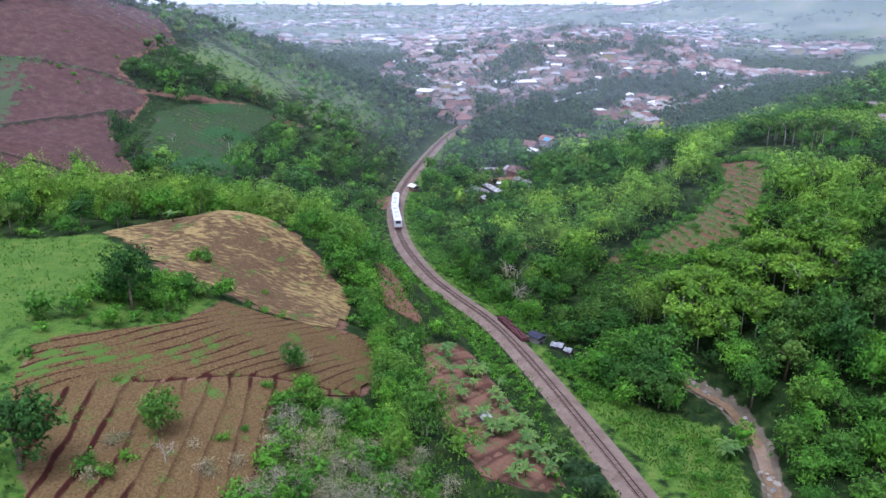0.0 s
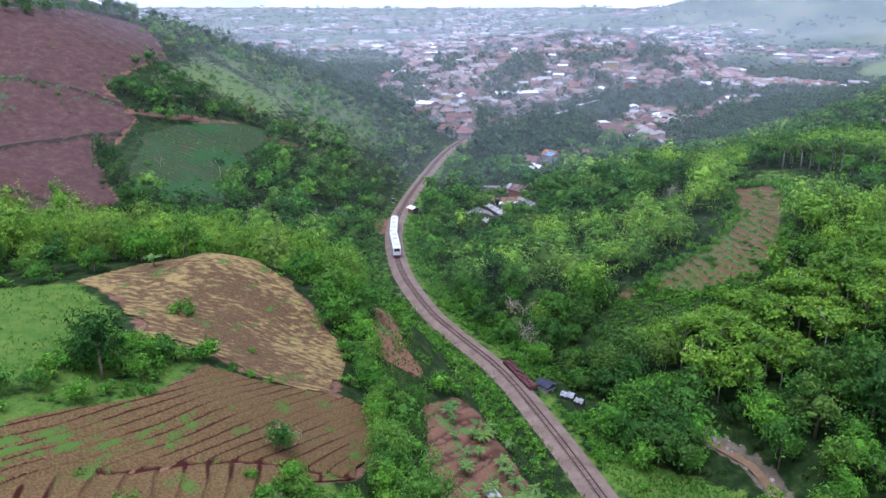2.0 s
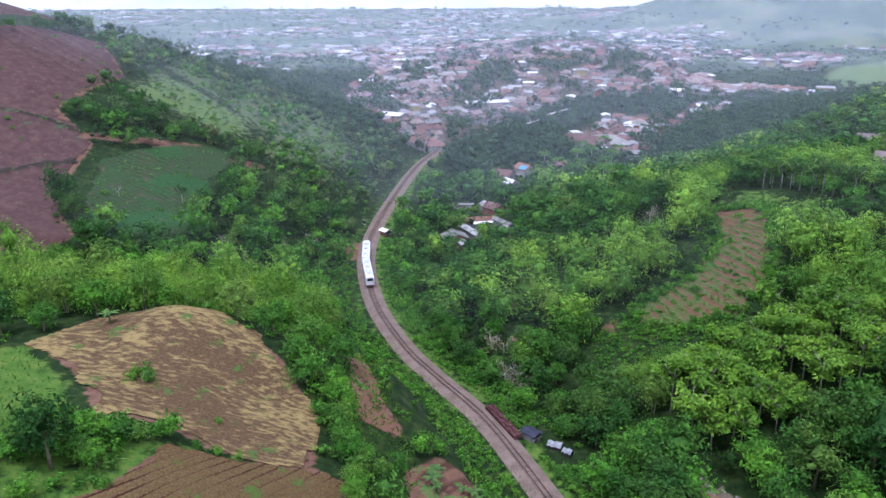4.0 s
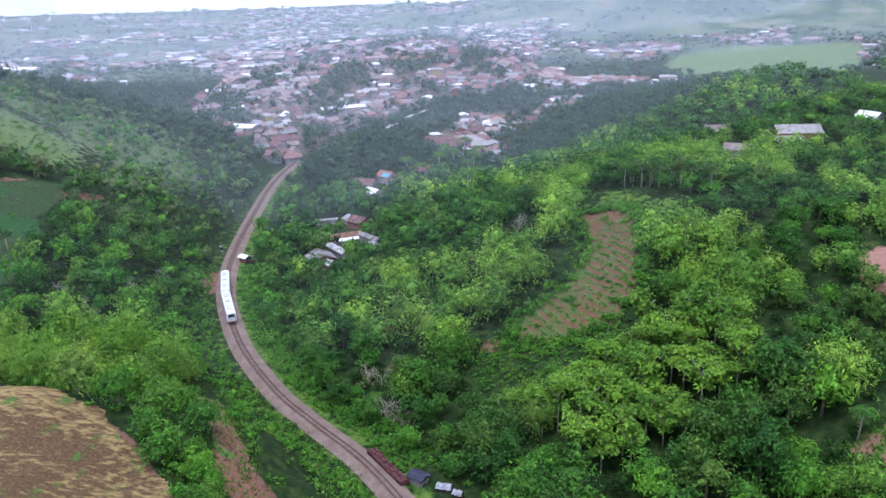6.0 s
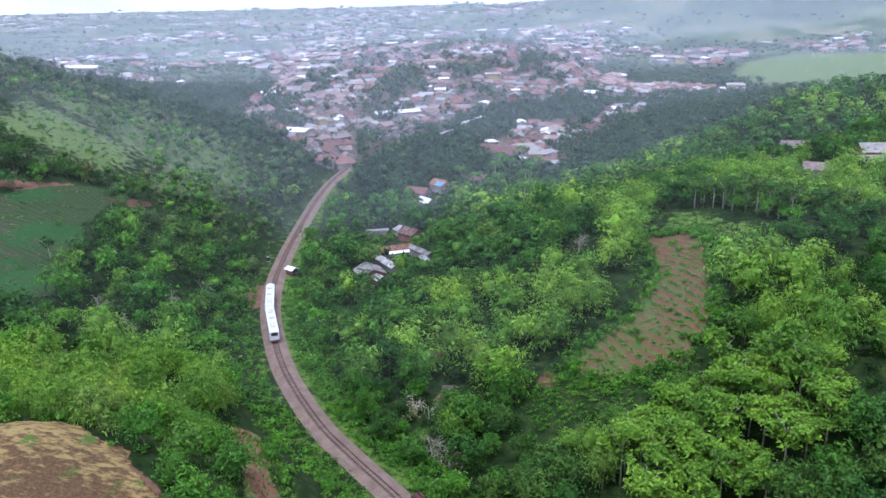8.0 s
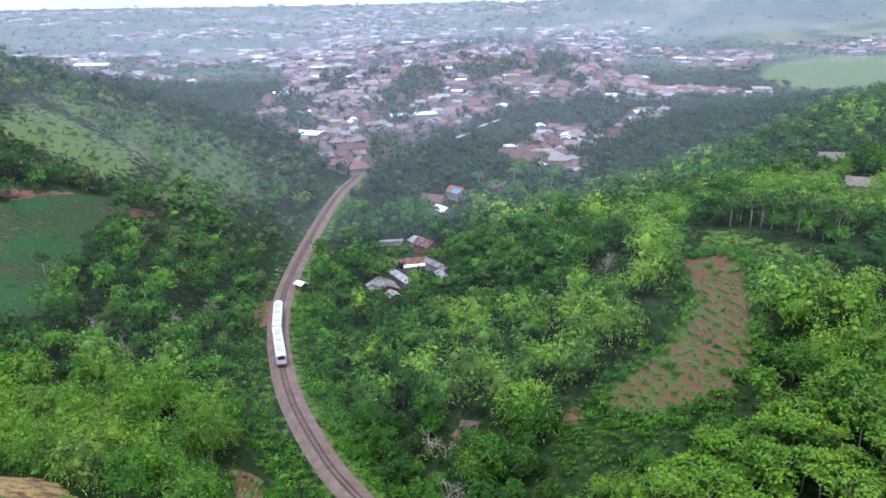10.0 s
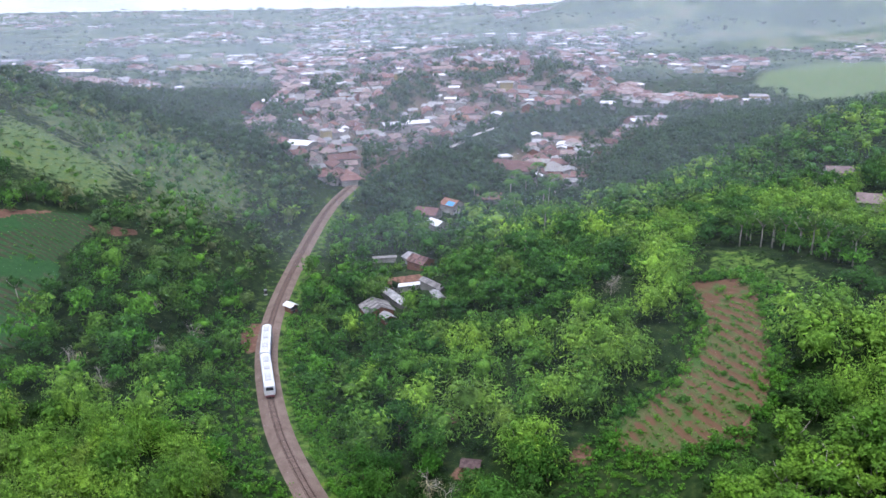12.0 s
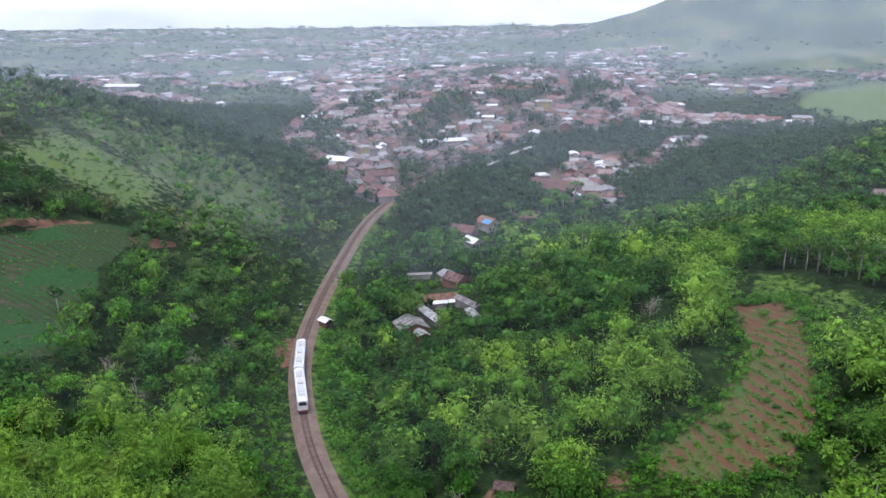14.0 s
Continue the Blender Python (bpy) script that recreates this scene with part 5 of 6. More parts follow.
plant("brush", -23.6, 117.2, 1.5)
plant("bushy", -20.6, 107.6, 0.85)
plant("bushy", -19.4, 105.4, 0.7)
for x, y, s in ((-22, 106.5, .9), (-19, 106, .8), (-26.5, 106.5, .6), (-51, 153, 1.0), (-48.3, 152.4, 1.1), (-49.6, 154.6, .9), (-35, 145, .5), (-43.8, 84, 1.1), (-41, 82.5, .9), (-39, 86, .7), (-29.3, 92, .6), (-27, 96, .5), (-46.3, 101.3, .4)):
    plant("shrub", x, y, s)
plant("banana", -60.4, 171, 1.2)
# dense growth on the spur beside the terraces
for k in range(26):
    y = 97 + 2.7 * k
    x = float(np.interp(y, [97, 118, 136, 156, 170], [-7.5, -8.7, -10.6, -16.1, -18.5]))
    plant("bamboo" if k % 3 == 0 else "bushy", x + rng.uniform(-1.4, 1.4), y + rng.uniform(-1, 1), rng.uniform(0.42, 0.58) if k % 3 == 0 else rng.uniform(0.7, 1.05), tall=rng.uniform(0.95, 1.25))
# scrub along the banks of the red field, and trees on its crest
for bank, gap, low, high in ((BANK_HIGH, 1.6, 0.35, 0.75), (BANK_LOW, 4.0, 0.2, 0.5), (BANK_FOOT, 2.2, 0.3, 0.7)):
    for x, y in spline(bank, gap):
        if rng.random() < 0.8:
            wood("shrub", x + rng.normal(0, 0.5), y + rng.normal(0, 0.5), z_at(x, y), rng.uniform(low, high), rng.uniform(0.7, 1.1), "mid")
for x, y, s in ((-183, 362, .5), (-179, 369, .75), (-175, 366, .45), (-170, 371, .6), (-168, 380, .5), (-163, 393, .6), (-161, 399, .45), (-158, 406, .8), (-156, 411, .7), (-155, 420, .6), (-156, 430, .7), (-152, 424, .5), (-186, 352, .4)):
    plant("broad", x, y, s * 1.4)
for x, y, s in ((-147, 311, .8), (-141, 309, .7), (-138, 305, .5), (-150, 292, .4), (-133, 300, .35), (-137, 372, .6), (-131, 376, .7), (-127, 366, .6), (-140, 381, .4), (-124, 373, .8)):
    plant("shrub", x, y, s)
plant("broad", -107, 266, 1.25, tall=1.35, label="dense dark tree standing in the red hillside field")
plant("broad", -103, 262, 1.0, tall=1.1)
for x, y, s in ((-123, 323, 1.0), (-112, 326, 1.0), (-108.5, 328, 1.1), (-104, 331, 1.0), (-100, 334, 1.25), (-95, 337, .8), (-90, 339, .8), (-86, 341, .85), (-82, 343, .8), (-78, 345, .7), (-116, 324, .8)):
    plant("broad", x, y, s * 0.9)
plant("ridge", -78.5, 289, 0.75)
plant("bare", -97, 283, 0.6)
plant("broad", 42.5, 152.5, 1.15, label="large dense dark tree beside the stream")
plant("broad", 46.5, 156.5, 1.25)
plant("bushy", 38.6, 149.5, 1.2)
plant("bushy", 49, 152, 1.15)
plant("lowpalm", 24.6, 117.2, 1.35)
plant("lowpalm", 23.0, 119.5, 1.0)
plant("bare", 92.6, 156.5, 1.0, label="dead grey tree with broken limbs")
plant("palm", 105.9, 155, 0.85)
plant("bare", 20.6, 207, 0.95)
plant("bare", 24.2, 203.5, 0.85)
plant("brush", 21.2, 206, 2.2)
plant("brush", 24.5, 202.5, 2.0)
plant("bare", 19.5, 227, 1.0)
plant("brush", 19.0, 226, 2.2)
plant("bare", 22.5, 224, 0.9)
plant("bare", 15.7, 263, 0.9)
for x, y, s in BARE_TREES:
    plant("bare", x, y, s)
    plant("brush", x + 0.6, y + 0.5, s * 1.8)
for x, y in ((56.5, 138), (57.3, 136), (55.4, 134.6)):
    plant("banana", x, y, 1.35)
for k in range(95):
    x, y = rng.uniform(0, 21), rng.uniform(102, 150)
    if inside(np.array([x]), np.array([y]), GARDEN)[0] or rng.random() < 0.12:
        if (x - 3) * 0.9 + (y - 112) * 0.28 > rng.uniform(0, 7):
            plant("banana", x, y, rng.uniform(0.7, 1.15))
for k in range(150):
    x, y = rng.uniform(-27, 2), rng.uniform(82, 104)
    if rng.random() < 0.85 and not inside(np.array([x - 1]), np.array([y]), TERRACES)[0]:
        plant("brush" if rng.random() < 0.72 else "shrub", x, y, rng.uniform(0.8, 1.6) * (1 if x < -8 else 0.8))
for k in range(9):
    x, y = rng.uniform(-44, -26), rng.uniform(78, 90)
    plant("brush", x, y, rng.uniform(0.5, 0.9))
for x, y in ((119.5, 291.5), (122.5, 290), (125, 288.5), (127, 286), (129.5, 283), (130.5, 279), (133, 276), (133.5, 271), (135, 267.5), (136, 263), (124, 294), (130, 290), (134, 284), (137, 276), (139, 268)):
    plant("ridge", x + rng.uniform(-.8, .8), y + rng.uniform(-.8, .8), rng.uniform(0.85, 1.1))
BIG_LEAF = [(55, 180), (64, 169), (78, 170), (92, 174), (98, 184), (95, 198), (83, 203), (66, 201), (56, 194)]
RIDGE_FOOT = [(42, 222), (44, 204), (84, 203), (92, 213), (80, 218)]
for x in np.arange(53, 102, 5.0):
    for y in np.arange(166, 206, 5.2):
        u, v = x + rng.uniform(-1.5, 1.5), y + rng.uniform(-1.5, 1.5)
        if inside(np.array([u]), np.array([v]), BIG_LEAF)[0]:
            plant("bigleaf", u, v, rng.uniform(0.85, 1.3), tall=rng.uniform(0.8, 1.1))
for x, y in ((66, 333), (70, 338), (95, 470), (90, 455), (76, 440), (110, 480), (84, 372), (92, 380), (72, 455), (100, 462), (86, 432), (98, 425), (105, 440), (80, 420), (112, 452)):
    plant("palm", x, y, rng.uniform(1.25, 1.6))

# scattered scrub on the hill fields
for poly, n in ((HILL_MEADOW, 26), (CROP_FIELD, 9), (RED_FIELD, 24), (RIDGE_FIELD, 60), (RIGHT_CLEARING, 20), (BARE_EARTH, 2), (STREAM_GRASS, 34)):
    p = np.array(poly)
    for _ in range(n):
        x, y = rng.uniform(p[:, 0].min(), p[:, 0].max()), rng.uniform(p[:, 1].min(), p[:, 1].max())
        if inside(np.array([x]), np.array([y]), poly)[0]:
            plant("shrub", x, y, rng.uniform(0.35, 0.9))
# the woods: what stands nearest as single plants, the rest together
limit = {"broad": 170, "bamboo": 130, "bushy": 220, "shrub": 240}
spots = []
for step, tier in ((7.0, 0), (4.6, 1)):
    for y in np.arange(92, 560, step):
        for x in np.arange(-150, 262, step):
            spots.append((x + rng.uniform(-.42, .42) * step, y + rng.uniform(-.42, .42) * step, tier))
spots = np.array(spots)
sx, sy, tier = spots.T
half_view = 0.62 * (sy + 70)
ok = (sx > -half_view) & (sx < half_view + 25)
for poly in OPEN_LAND:
    ok &= ~inside(sx, sy, poly) & (edge_off(sx, sy, poly) > 0.6 + (1 - tier) * 0.8)
for poly in (TOWN_MAIN, TOWN_EAST, BIG_LEAF, FIELD_GAP):
    ok &= ~inside(sx, sy, poly)
for x, y, _ in BARE_TREES:
    ok &= np.hypot(sx - x, sy - y + 2) > 4.5
ro, so = off_line(sx, sy, RAIL_LINE), off_line(sx, sy, STREAM_LINE, 14.0)
ok &= (ro > 5.0) & (so > 3.2)
for hx, hy in BUILT:
    ok &= np.hypot(sx - hx, sy - hy) > (5.5 if hy < 300 else 6.2)
    ok &= ~((abs(sx - hx - 0.1 * (sy - hy)) < 4.5) & (sy < hy) & (sy > hy - (17 if hy > 300 and hx < 150 else 6 if hx > 150 else 10)) & ((tier == 0) | (sy > hy - 8)))
ok &= ~((tier == 0) & (inside(sx, sy + 7, BARE_EARTH) | inside(sx, sy + 12, BARE_EARTH)))
ok &= ~inside(sx, sy + 5, TRACK_PATH) & ~inside(sx, sy + 9, TRACK_PATH)
for ex, ey, er in BARE_SPOTS:
    ok &= (np.hypot(sx - ex, sy - ey) > er * 0.8) & ~((abs(sx - ex) < er * 0.6) & (sy < ey) & (sy > ey - 9) & (tier == 0))
lump, lump2 = rough_noise(sx, sy, 13, 31), rough_noise(sx, sy, 6, 32)
thin = rough_noise(sx, sy, 20, 33)
rail_x = np.interp(sy, RAIL_LINE[:, 1], RAIL_LINE[:, 0])
for k in np.argsort(np.hypot(sx - 5, sy - 60)):
    if not ok[k]:
        continue
    x, y, r, left = sx[k], sy[k], rng.random(), sx[k] < rail_x[k]
    if tier[k]:
        # undergrowth
        key, size = "shrub" if r < 0.8 else "bushy", rng.uniform(0.6, 1.25)
        if r < 0.12 or (ro[k] < 8 and not left and r < 0.6) or (25 < x < 62 and y < 150 and r < 0.6):
            continue
        if ro[k] < 9:
            key, size = "shrub", rng.uniform(0.5, 0.9)
        if x > rail_x[k] - 14 and left and y < 260:
            key = "shrub"
        if left and y < 104 and x > -30:
            continue
        if (y > 300 and r < (0.15 if left and y < 480 and x < -30 else 0.6)) or (y > 215 and r < 0.14):
            continue
    else:
        size = rng.uniform(0.8, 1.2) * (1.0 + 0.3 * max(0.0, float(lump2[k])))
        if ro[k] < 9 or (left and ro[k] < (26 if y < 215 else 14) and y < 260) or (25 < x < 62 and y < 150) or (left and y < 104):
            continue
        if left and 176 < y < 236 and x < -18 and r < 0.72:
            key = "bamboo"
            size *= rng.uniform(0.6, 0.85)
            r = 0.5
        elif left and y < 255 and x > -75:
            key = "bamboo" if lump[k] > (0.75 if y < 150 else 0.6) else "bushy"
            size *= (0.85 if key == "bamboo" else 1.1) if y > 150 else 0.62
        elif left and 325 < y < 480 and x < -22 - 0.06 * (y - 325) and thin[k] > -0.9:
            key, size = ("bushy", rng.uniform(0.55, 1.1)) if r < 0.78 else ("broad", rng.uniform(0.7, 1.15))
            if r < 0.12:
                continue
        elif left:
            key = "broad" if r < 0.45 else ("bamboo" if r > 0.9 else "bushy")
            size *= rng.uniform(0.7, 1.2)
        elif y < 178 and x < 104:
            key = "bushy" if lump[k] > 0 or r < 0.35 else "broad"
            size *= 1.55 if key == "bushy" else 1.2
        elif x < 28 and y < 330:
            key = "broad" if r < 0.5 else ("bamboo" if r > 0.88 else "bushy")
            size *= rng.uniform(0.7, 1.15)
        elif x < 60 and y > 300:
            key = "broad" if r < 0.85 else "bushy"
        elif y > 330:
            key = "broad" if r < 0.75 + 0.3 * lump[k] else "bamboo"
        else:
            key = "bamboo" if lump[k] + 0.5 * lump2[k] > -0.12 else ("broad" if r < 0.8 else "bushy")
            size *= 1.08 if key == "bamboo" else 1.0
        if key == "bamboo":
            if r < 0.3:
                continue
            size *= rng.uniform(0.85, 1.3)
        if key == "bushy" and y > 230:
            size *= 1.35
    if not tier[k] and rng.random() < 0.14 and ro[k] > 18 and y > 150 and not (left and y < 240):
        size *= 1.4
    # crowns stay low on the open ridge
    tall, top = rng.uniform(0.75, 1.25), {"broad": 8.0, "bamboo": 11.0, "bushy": 5.4, "shrub": 2.6}[key]
    most = (4.5 if inside(np.array([x]), np.array([y]), RIDGE_FOOT)[0] or (104 < x < 132 and 236 < y < 258) else 8.5 if x > 112 or (x > 96 and y > 255) else 13.5) * rng.uniform(0.75, 1.1)
    if size * tall * top > most:
        cut = most / (size * tall * top)
        size, tall = size * cut ** 0.6, tall * cut ** 0.4
    if y < 250 and placed[key] < limit[key] and not tier[k]:
        plant(key, x, y, size, tall=tall)
        continue
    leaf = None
    # undergrowth in the woods takes the leaves with painted shade
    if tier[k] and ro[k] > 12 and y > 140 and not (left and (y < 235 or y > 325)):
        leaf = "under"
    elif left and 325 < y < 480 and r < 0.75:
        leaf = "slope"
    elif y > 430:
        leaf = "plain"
    wood(key, x, y, z_at(x, y), size * (1.1 if y > 300 else 1.0), tall, "mid" if y < 345 and not (tier[k] and y > 250) else "low", leaf)

# woods on the far side of the ridge
for k in range(2700):
    x, y = rng.uniform(190, 690), rng.uniform(230, 780)
    if 0.62 * (y + 70) + 20 < x < 1.12 * (y - 30) and not inside(np.array([x]), np.array([y]), PADDY)[0]:
        near = y < 400
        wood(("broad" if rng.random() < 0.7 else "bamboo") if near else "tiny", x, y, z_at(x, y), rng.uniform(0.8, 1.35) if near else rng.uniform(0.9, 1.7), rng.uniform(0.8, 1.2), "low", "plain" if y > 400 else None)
# planted rows on the ridge field
p = np.array(RIDGE_FIELD)
for _ in range(5200):
    x, y = rng.uniform(p[:, 0].min(), p[:, 0].max()), rng.uniform(p[:, 1].min(), 258)
    P = (np.array([x]), np.array([y]))
    row = (0.96 * x + 0.28 * y + 0.7 * rough_noise(*P, 7, 2)[0]) / 2.4
    if abs(row - round(row)) < 0.17 and inside(*P, RIDGE_FIELD)[0]:
        wood("shrub", x, y, z_at(x, y) + 0.1, rng.uniform(0.2, 0.42), 0.8, "low")
# low growth along the railway and on the ridge
for k in range(2600):
    y = rng.uniform(150, 330)
    x = float(np.interp(y, RAIL_LINE[:, 1], RAIL_LINE[:, 0])) + rng.choice([-1, 1], p=[.3, .7]) * (5.2 + 11 * rng.random() ** 1.4)
    P = (np.array([x]), np.array([y]))
    if off_line(*P, RAIL_LINE)[0] > 5.0 and off_line(*P, STREAM_LINE, 14.0)[0] > 2.6 and not any(inside(*P, q)[0] for q in (GARDEN, TRACK_PATH, DRY_FIELD)) and min(math.hypot(x - hx, y - hy) for hx, hy in BUILT) > 5:
        wood("shrub", x, y, z_at(x, y), rng.uniform(0.3, 0.8), rng.uniform(0.7, 1.2), "mid" if y < 260 else "low")
for poly, n, low, high, leaf in ((RIDGE_GRASS, 420, 0.2, 0.42, "under"), (RIDGE_FIELD, 700, 0.12, 0.36, None), (RIDGE_SCRUB, 900, 0.2, 0.6, None), (CROP_FIELD, 620, 0.2, 0.42, None), (HILL_MEADOW, 420, 0.2, 0.65, "slope"), (FIELD_GAP, 260, 0.2, 0.5, "slope"), (STREAM_GRASS, 260, 0.2, 0.5, None), (RIGHT_CLEARING, 220, 0.25, 0.6, None)):
    p = np.array(poly)
    for _ in range(n):
        x, y = rng.uniform(p[:, 0].min(), p[:, 0].max()), rng.uniform(p[:, 1].min(), p[:, 1].max())
        if inside(np.array([x]), np.array([y]), poly)[0] and rough_noise(np.array([x]), np.array([y]), 5, 44)[0] > rng.uniform(-1.2, 0.8):
            wood("shrub", x, y, z_at(x, y), rng.uniform(low, high), 0.8, "mid", leaf)



edge = spline(RIDGE_FIELD + RIDGE_FIELD[:1], 0.55)
for x, y in np.concatenate([edge + rng.normal(0, 2.4, edge.shape) for _ in range(3)]):
    P = (np.array([x]), np.array([y]))
    if not inside(*P, RIDGE_FIELD)[0] or edge_off(*P, RIDGE_FIELD)[0] < 1.2:
        wood("shrub", x, y, z_at(x, y), rng.uniform(0.3, 1.0), rng.uniform(0.8, 1.2), "mid")

# ---- the town and the plain ----
def town_house(roof, wall, w, d, h, rise, gabled, label):
    return house("town_house", w, d, h, rise, roof, wall, label, Matrix.Identity(4), gabled, False, "houses of the town")


TOWN_KINDS = [
    (0.20, town_house(TILE_ROOF, PLASTER, 7.5, 9.5, 3.2, 2.0, True, "small house with a brown clay tile roof")),
    (0.10, town_house(TILE_ROOF, PLASTER, 9.0, 11.0, 3.4, 2.4, False, "house with a hipped clay tile roof")),
    (0.20, town_house(PALE_ROOF, PLASTER, 7.0, 10.0, 3.2, 1.8, True, "house with a faded pinkish roof")),
    (0.13, town_house(PALE_ROOF, PLASTER, 9.5, 9.5, 3.6, 2.2, False, "house with a faded hipped roof")),
    (0.18, town_house(ZINC_ROOF, PLASTER, 7.0, 9.0, 3.2, 1.2, True, "house with a grey zinc roof")),
    (0.07, town_house(WHITE_ROOF, PLASTER, 6.0, 9.5, 3.8, 0.8, True, "house with a bright white sheet roof")),
    (0.09, town_house(GREY_ROOF, BRICK_WALL, 7.5, 11.0, 3.2, 1.6, True, "brick house with a grey sheet roof")),
    (0.02, town_house(ORANGE_ROOF, PLASTER, 7.5, 9.0, 3.4, 2.0, True, "house with a new orange tile roof")),
    (0.01, town_house(ZINC_ROOF, YELLOW_WALL, 7.5, 8.5, 5.8, 1.0, False, "two-storey house with yellow walls")),
]
far_blocks = {}
used = [False] * len(TOWN_KINDS)
town_n = 0


def build_house(x, y, turn, size, far=False):
    """A town house as a thing, or one of the many further off."""
    global town_n
    k = int(rng.choice(len(TOWN_KINDS), p=[0.1, 0.05, 0.15, 0.1, 0.25, 0.25, 0.05, 0.03, 0.02] if far else [s for s, _ in TOWN_KINDS]))
    proto = TOWN_KINDS[k][1]
    m = stand(x, y, turn) @ Matrix.Diagonal((size, size, 1, 1))
    if not used[k]:
        used[k] = True
        proto.matrix_basis = m
    elif town_n < 330:
        town_n += 1
        copy_thing(proto, Matrix.Identity(4)).matrix_basis = m
    else:
        for child in proto.children:
            bucket = far_blocks.setdefault(child.data.materials[0].name, [child.data.materials[0], [], []])
            bucket[2] += [tuple(i + len(bucket[1]) for i in p.vertices) for p in child.data.polygons]
            bucket[1] += [tuple(m @ v.co) for v in child.data.vertices]


spots = []
for y in np.arange(455, 800, 8.4):
    for x in np.arange(-60, 262, 9.2):
        u, v = x + rng.uniform(-3, 3), y + rng.uniform(-2.6, 2.6)
        P = (np.array([u]), np.array([v]))
        main, east = inside(*P, TOWN_MAIN)[0], inside(*P, TOWN_EAST)[0]
        if main or east:
            spots.append((u, v, east))
green_gap = rough_noise(np.array([s[0] for s in spots]), np.array([s[1] for s in spots]), 14, 41)
spots = [s + (g,) for s, g in zip(spots, green_gap)]
spots.sort(key=lambda s: s[1])
ROAD = spline([(62, 541), (70, 549), (82, 561), (95, 576), (112, 590)], 2)
for x, y, east, g in spots:
    if off_line(np.array([x]), np.array([y]), ROAD, 20)[0] < 7 or min(np.hypot(x - a, y - b) for a, b in BUILT) < 9:
        continue
    if g > 0.38 or rng.random() < 0.10:
        wood("broad" if rng.random() < 0.8 else "bamboo", x, y, z_at(x, y), rng.uniform(0.9, 1.4), 1.1, "low", "plain")
        if rng.random() < 0.7:
            wood("broad", x + 4, y + 3, z_at(x + 4, y + 3), rng.uniform(0.7, 1.2), 1.1, "low", "plain")
        continue
    build_house(x, y, (20 if x < 60 else -15) + rng.choice([0, 90]) + rng.normal(0, 14), rng.uniform(0.62, 1.12))
    if rng.random() < 0.3:
        wood("broad", x + 5.5, y + rng.uniform(-4, 4), z_at(x + 5.5, y), rng.uniform(0.5, 0.9), 1.1, "low", "plain")
# trees added to hide the track where it runs into the town
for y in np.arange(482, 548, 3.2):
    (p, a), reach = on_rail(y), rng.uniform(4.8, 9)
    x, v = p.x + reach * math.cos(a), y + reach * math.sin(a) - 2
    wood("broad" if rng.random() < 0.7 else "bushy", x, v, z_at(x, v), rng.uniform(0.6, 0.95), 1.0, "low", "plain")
tagged(new("town_road", mesh_of("town_road", *sweep(ROAD, [(-1.9, -0.3), (-1.7, 0.12), (1.7, 0.12), (1.9, -0.3)], ground(ROAD[:, 0], ROAD[:, 1])), CONCRETE)), "pale concrete lane at the edge of the town", "road", kind="structure")
# school block and halls with long roofs
house("school", 9, 34, 3.6, 2.2, ORANGE_ROOF, PLASTER, "long school building with an orange tile roof", stand(120, 690, -80), True, True)
house("market_hall", 12, 20, 5.0, 1.0, WHITE_ROOF, PLASTER, "market hall with a bright white roof", stand(-14, 527, 60), True, True)
house("warehouse", 9, 30, 4.5, 1.2, WHITE_ROOF, PLASTER, "long warehouse with a white roof", stand(52, 583, -78), True, True)
house("house", 8, 10, 3.6, 1.6, WHITE_ROOF, PLASTER, "white-roofed house at the wood's edge", stand(203, 634, 70), True, True)
house("warehouse", 9, 14, 4.0, 1.4, WHITE_ROOF, PLASTER, "warehouse with a bright white roof", stand(208, 583, 75), True, True)
house("factory", 11, 30, 5.0, 1.6, WHITE_ROOF, PLASTER, "large factory with a white roof on the plain", stand(-205, 820, 80), True, True)
house("factory", 12, 34, 5.0, 1.6, ZINC_ROOF, PLASTER, "large factory hall on the plain", stand(-330, 1010, 70), True, True)

# woods round the town and over the plain
def far_spots(n, x0, x1, y0, y1):
    return np.stack([rng.uniform(x0, x1, n), rng.uniform(y0, y1, n)], 1)


for x, y in np.concatenate([far_spots(2900, -420, 640, 560, 900), far_spots(1800, -160, 340, 552, 690)]):
    P = (np.array([x]), np.array([y]))
    if inside(*P, TOWN_MAIN)[0] or inside(*P, TOWN_EAST)[0] or inside(*P, PADDY)[0] or abs(x - 70) > 0.7 * (y + 20):
        continue
    if rough_noise(*P, 30, 51)[0] > 0.2 and y > 640:
        if rng.random() < 0.5:
            build_house(x, y, rng.uniform(0, 180), rng.uniform(0.9, 1.5))
        continue
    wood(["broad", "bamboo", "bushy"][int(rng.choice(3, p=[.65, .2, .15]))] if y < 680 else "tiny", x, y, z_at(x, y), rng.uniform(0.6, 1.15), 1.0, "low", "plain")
for x, y in ((150, 768), (158, 772), (163, 770), (120, 765), (128, 770), (135, 774), (142, 778), (150, 780), (170, 780), (180, 784), (190, 786), (112, 758), (104, 752), (220, 770), (228, 776), (236, 772), (230, 780)):
    wood("broad", x, y, z_at(x, y), 1.1, 1.6 if 148 < x < 156 else 1.0, "low", "plain")
depth = np.concatenate([900 * np.exp(rng.uniform(0, math.log(4.6), 5600)), rng.uniform(780, 1150, 2000)])
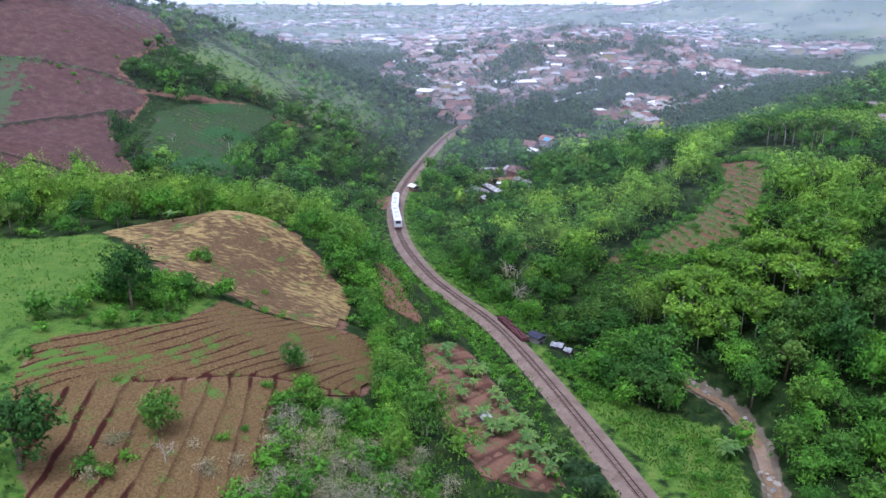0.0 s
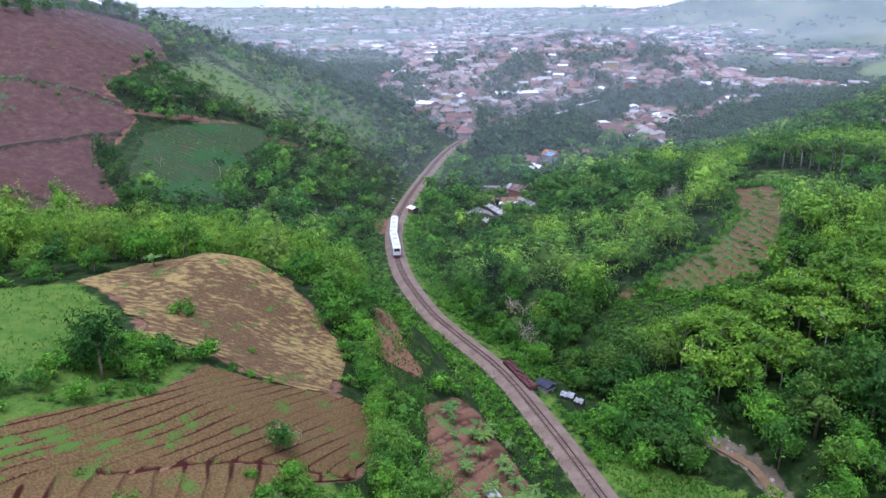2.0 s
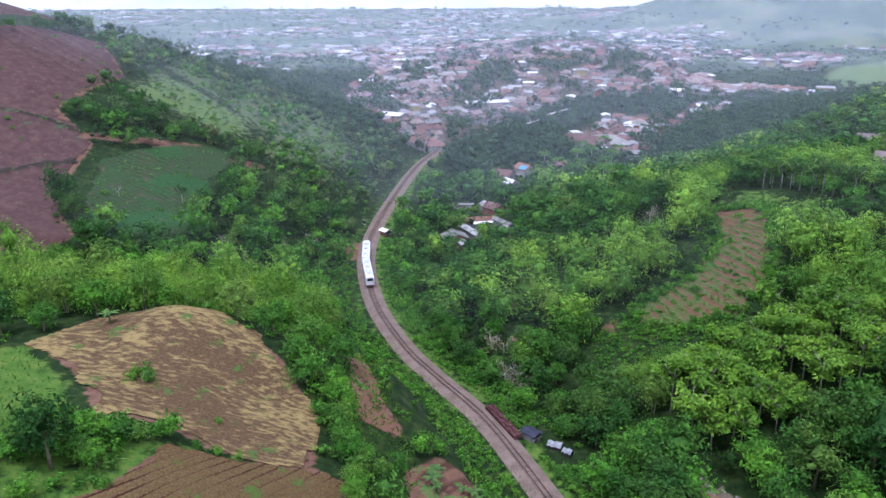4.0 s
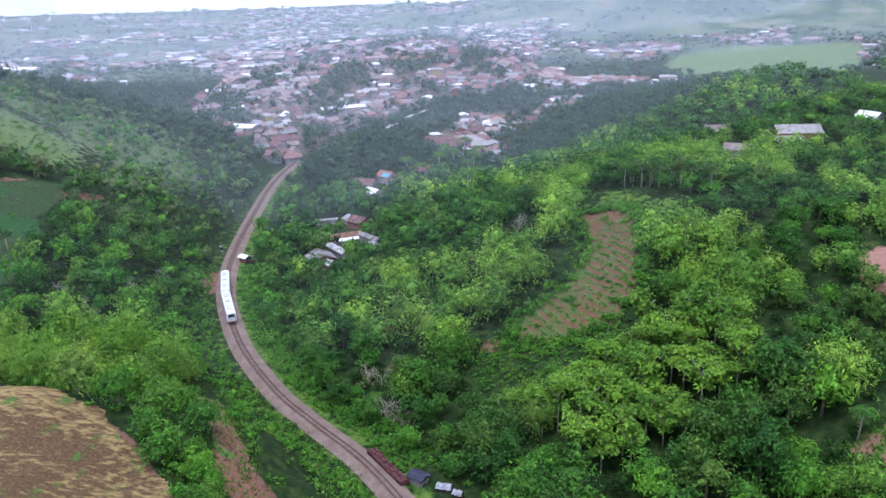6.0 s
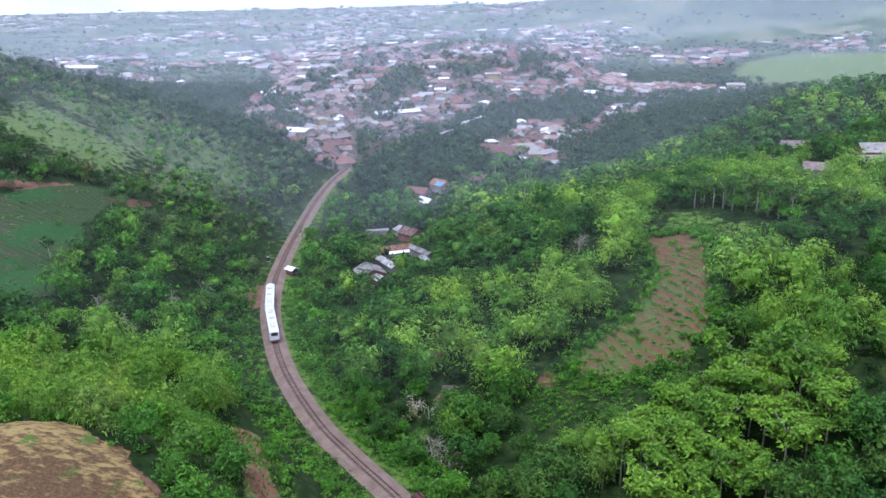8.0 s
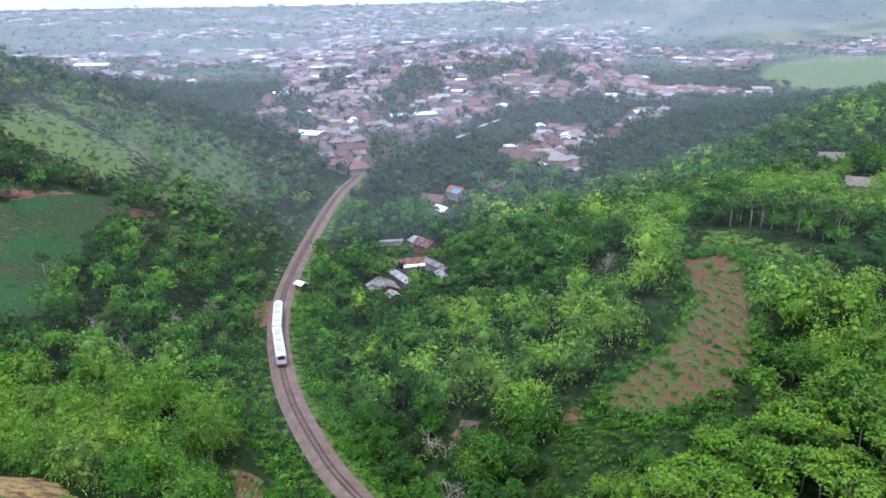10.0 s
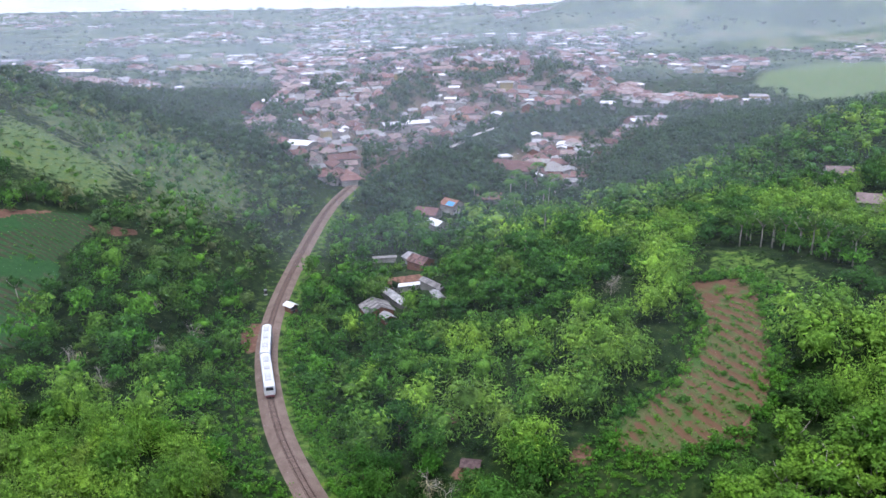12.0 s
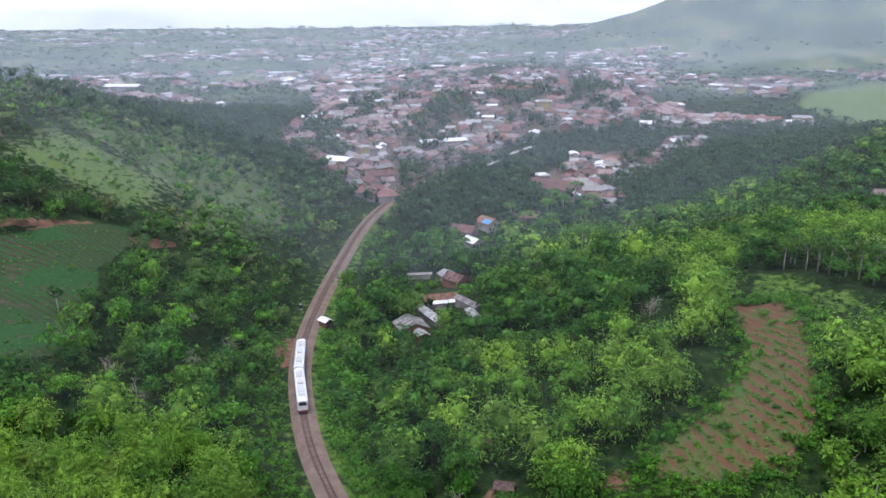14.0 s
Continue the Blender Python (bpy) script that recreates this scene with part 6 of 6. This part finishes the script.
for y in depth:
    x = rng.uniform(-0.72, 0.62) * (y + 60)
    if z_at(x, y) > 45 or rough_noise(np.array([x * 0.5]), np.array([y]), 60, 62)[0] < rng.uniform(-0.6, 0.5):
        continue
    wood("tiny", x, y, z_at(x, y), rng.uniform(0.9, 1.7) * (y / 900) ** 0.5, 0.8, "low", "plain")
depth = 800 * np.exp(rng.uniform(0, math.log(4.8), 2600))
for y in depth:
    x = rng.uniform(-0.72, 0.42) * (y + 60)
    if rough_noise(np.array([x]), np.array([y]), 70, 61)[0] < 0.05 or z_at(x, y) > 45:
        continue
    build_house(x, y, rng.uniform(0, 180), rng.uniform(0.9, 1.5) * (y / 800) ** 0.35, True)
for material, verts, faces in far_blocks.values():
    tagged(new("distant_houses", mesh_of("distant_houses", verts, faces, material)), "many small distant houses on the plain", "houses", kind="stuff")

for (lod, group), items in WOODS.items():
    stock = MID if lod == "mid" else {**LOW, "tiny": TINY}
    vs, fs, tint, base = [], [], [], 0
    for n, (key, x, y, z, size, tall) in enumerate(items):
        v, f = stock[key][n % len(stock[key])]
        a = rng.uniform(0, 6.28)
        c, s = math.cos(a), math.sin(a)
        vs.append(np.stack([(v[:, 0] * c - v[:, 1] * s) * size + x, (v[:, 0] * s + v[:, 1] * c) * size + y, v[:, 2] * size * tall + z], 1))
        fs.append(f + base)
        tint.append(np.full(len(v), rng.random()))
        base += len(v)
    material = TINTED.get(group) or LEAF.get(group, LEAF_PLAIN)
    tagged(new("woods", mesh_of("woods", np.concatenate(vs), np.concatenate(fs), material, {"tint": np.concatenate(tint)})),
           {"bamboo": "dense feathery bamboo woods on the slopes", "broad": "dense dark green woods on the slopes", "slope": "soft greyish-green scrub and trees on the far slopes", "plain": "pale misty woods on the far plain", "tiny": "hazy green woods round the town", "under": "undergrowth beneath the trees with shade painted into its dark green"}.get(group, "bright green undergrowth on the slopes"), "woods", kind="stuff")

# ---- grass and weeds ----
def grass_patch(poly, count, size, name, seed):
    r = np.random.default_rng(seed)
    p = np.array(poly)
    xy = r.uniform(p.min(0), p.max(0), (count, 2))
    xy = xy[inside(xy[:, 0], xy[:, 1], poly)]
    tuft = rough_noise(xy[:, 0], xy[:, 1], 3, seed)
    xy = xy[tuft > r.uniform(-1.6, 0.9, len(xy))]
    n = len(xy)
    z = ground(xy[:, 0], xy[:, 1])
    a, s = r.uniform(0, 6.28, n), size * r.uniform(0.5, 1.4, n)
    way = np.stack([np.cos(a), np.sin(a), np.zeros(n)], 1)
    lean = r.normal(0, 0.35, (n, 3)) * (1, 1, 0)
    root = np.stack([xy[:, 0], xy[:, 1], z - 0.05], 1)
    w = (way.T * s * 0.35).T
    up = (np.array([0, 0, 1.0]) + lean) * s[:, None]
    quad = np.stack([root - w, root + w, root + w * 0.6 + up * 0.75, root - w * 0.3 + up], 1)
    tagged(new(name, mesh_of(name, quad.reshape(-1, 3), np.arange(n * 4).reshape(-1, 4), GRASS_BLADES, {"tint": np.repeat(r.random(n), 4)})), "tufts of bright green grass", "grass", kind="stuff")


grass_patch(MEADOW, 9000, 0.34, "meadow_grass", 71)
grass_patch(STREAM_GRASS, 12000, 0.5, "stream_grass", 72)
grass_patch(RIGHT_CLEARING, 6000, 0.6, "clearing_grass", 73)
grass_patch([(-30, 100), (-4, 104), (-2, 150), (-12, 205), (-22, 215), (-22, 160), (-11, 140), (-11, 112)], 16000, 0.55, "spur_grass", 74)
grass_patch([(-62, 60), (0, 60), (12, 102), (-3, 104), (-24, 103), (-24, 84), (-47, 76), (-58, 90)], 16000, 0.5, "slope_grass", 75)
grass_patch([(8, 156), (2, 190), (-12, 235), (-6, 235), (10, 195), (24, 150), (34, 108), (26, 104), (20, 118)], 14000, 0.5, "verge_grass", 76)

# ---- haze: tinted see-through sheets across the valley and the plain ----
def haze_sheet_material(share, colour):
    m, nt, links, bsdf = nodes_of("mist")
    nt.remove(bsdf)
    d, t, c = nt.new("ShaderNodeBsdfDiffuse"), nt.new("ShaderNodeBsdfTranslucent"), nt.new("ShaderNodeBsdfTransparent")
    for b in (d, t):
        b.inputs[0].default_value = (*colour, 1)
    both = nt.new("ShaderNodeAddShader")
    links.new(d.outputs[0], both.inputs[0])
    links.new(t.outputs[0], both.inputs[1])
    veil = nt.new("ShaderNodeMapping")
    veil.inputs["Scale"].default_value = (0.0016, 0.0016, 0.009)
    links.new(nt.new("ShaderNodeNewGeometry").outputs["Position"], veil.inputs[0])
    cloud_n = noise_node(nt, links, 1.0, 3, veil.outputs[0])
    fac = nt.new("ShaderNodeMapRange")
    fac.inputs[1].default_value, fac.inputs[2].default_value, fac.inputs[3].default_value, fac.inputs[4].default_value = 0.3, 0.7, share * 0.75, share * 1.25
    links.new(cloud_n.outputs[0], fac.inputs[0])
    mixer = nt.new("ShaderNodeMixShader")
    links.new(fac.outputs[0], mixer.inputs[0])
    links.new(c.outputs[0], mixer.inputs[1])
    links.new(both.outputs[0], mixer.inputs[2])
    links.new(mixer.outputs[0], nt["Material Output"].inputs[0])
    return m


# bluish haze is put into the sheet colour, near-white in the last one
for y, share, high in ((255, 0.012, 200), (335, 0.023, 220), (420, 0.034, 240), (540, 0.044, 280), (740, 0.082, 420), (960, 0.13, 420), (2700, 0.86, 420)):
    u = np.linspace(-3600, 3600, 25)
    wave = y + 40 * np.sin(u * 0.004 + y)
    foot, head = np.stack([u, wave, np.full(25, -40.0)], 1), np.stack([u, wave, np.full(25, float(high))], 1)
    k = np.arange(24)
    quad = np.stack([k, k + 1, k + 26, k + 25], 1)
    tagged(new("mist_bank", mesh_of("mist_bank", np.concatenate([foot, head]), quad, haze_sheet_material(share, (0.88, 0.88, 0.88) if y > 2000 else (0.60, 0.635, 0.765)), smooth=True)), "upright see-through sheet tinted as pale haze", "mist", kind="stuff")
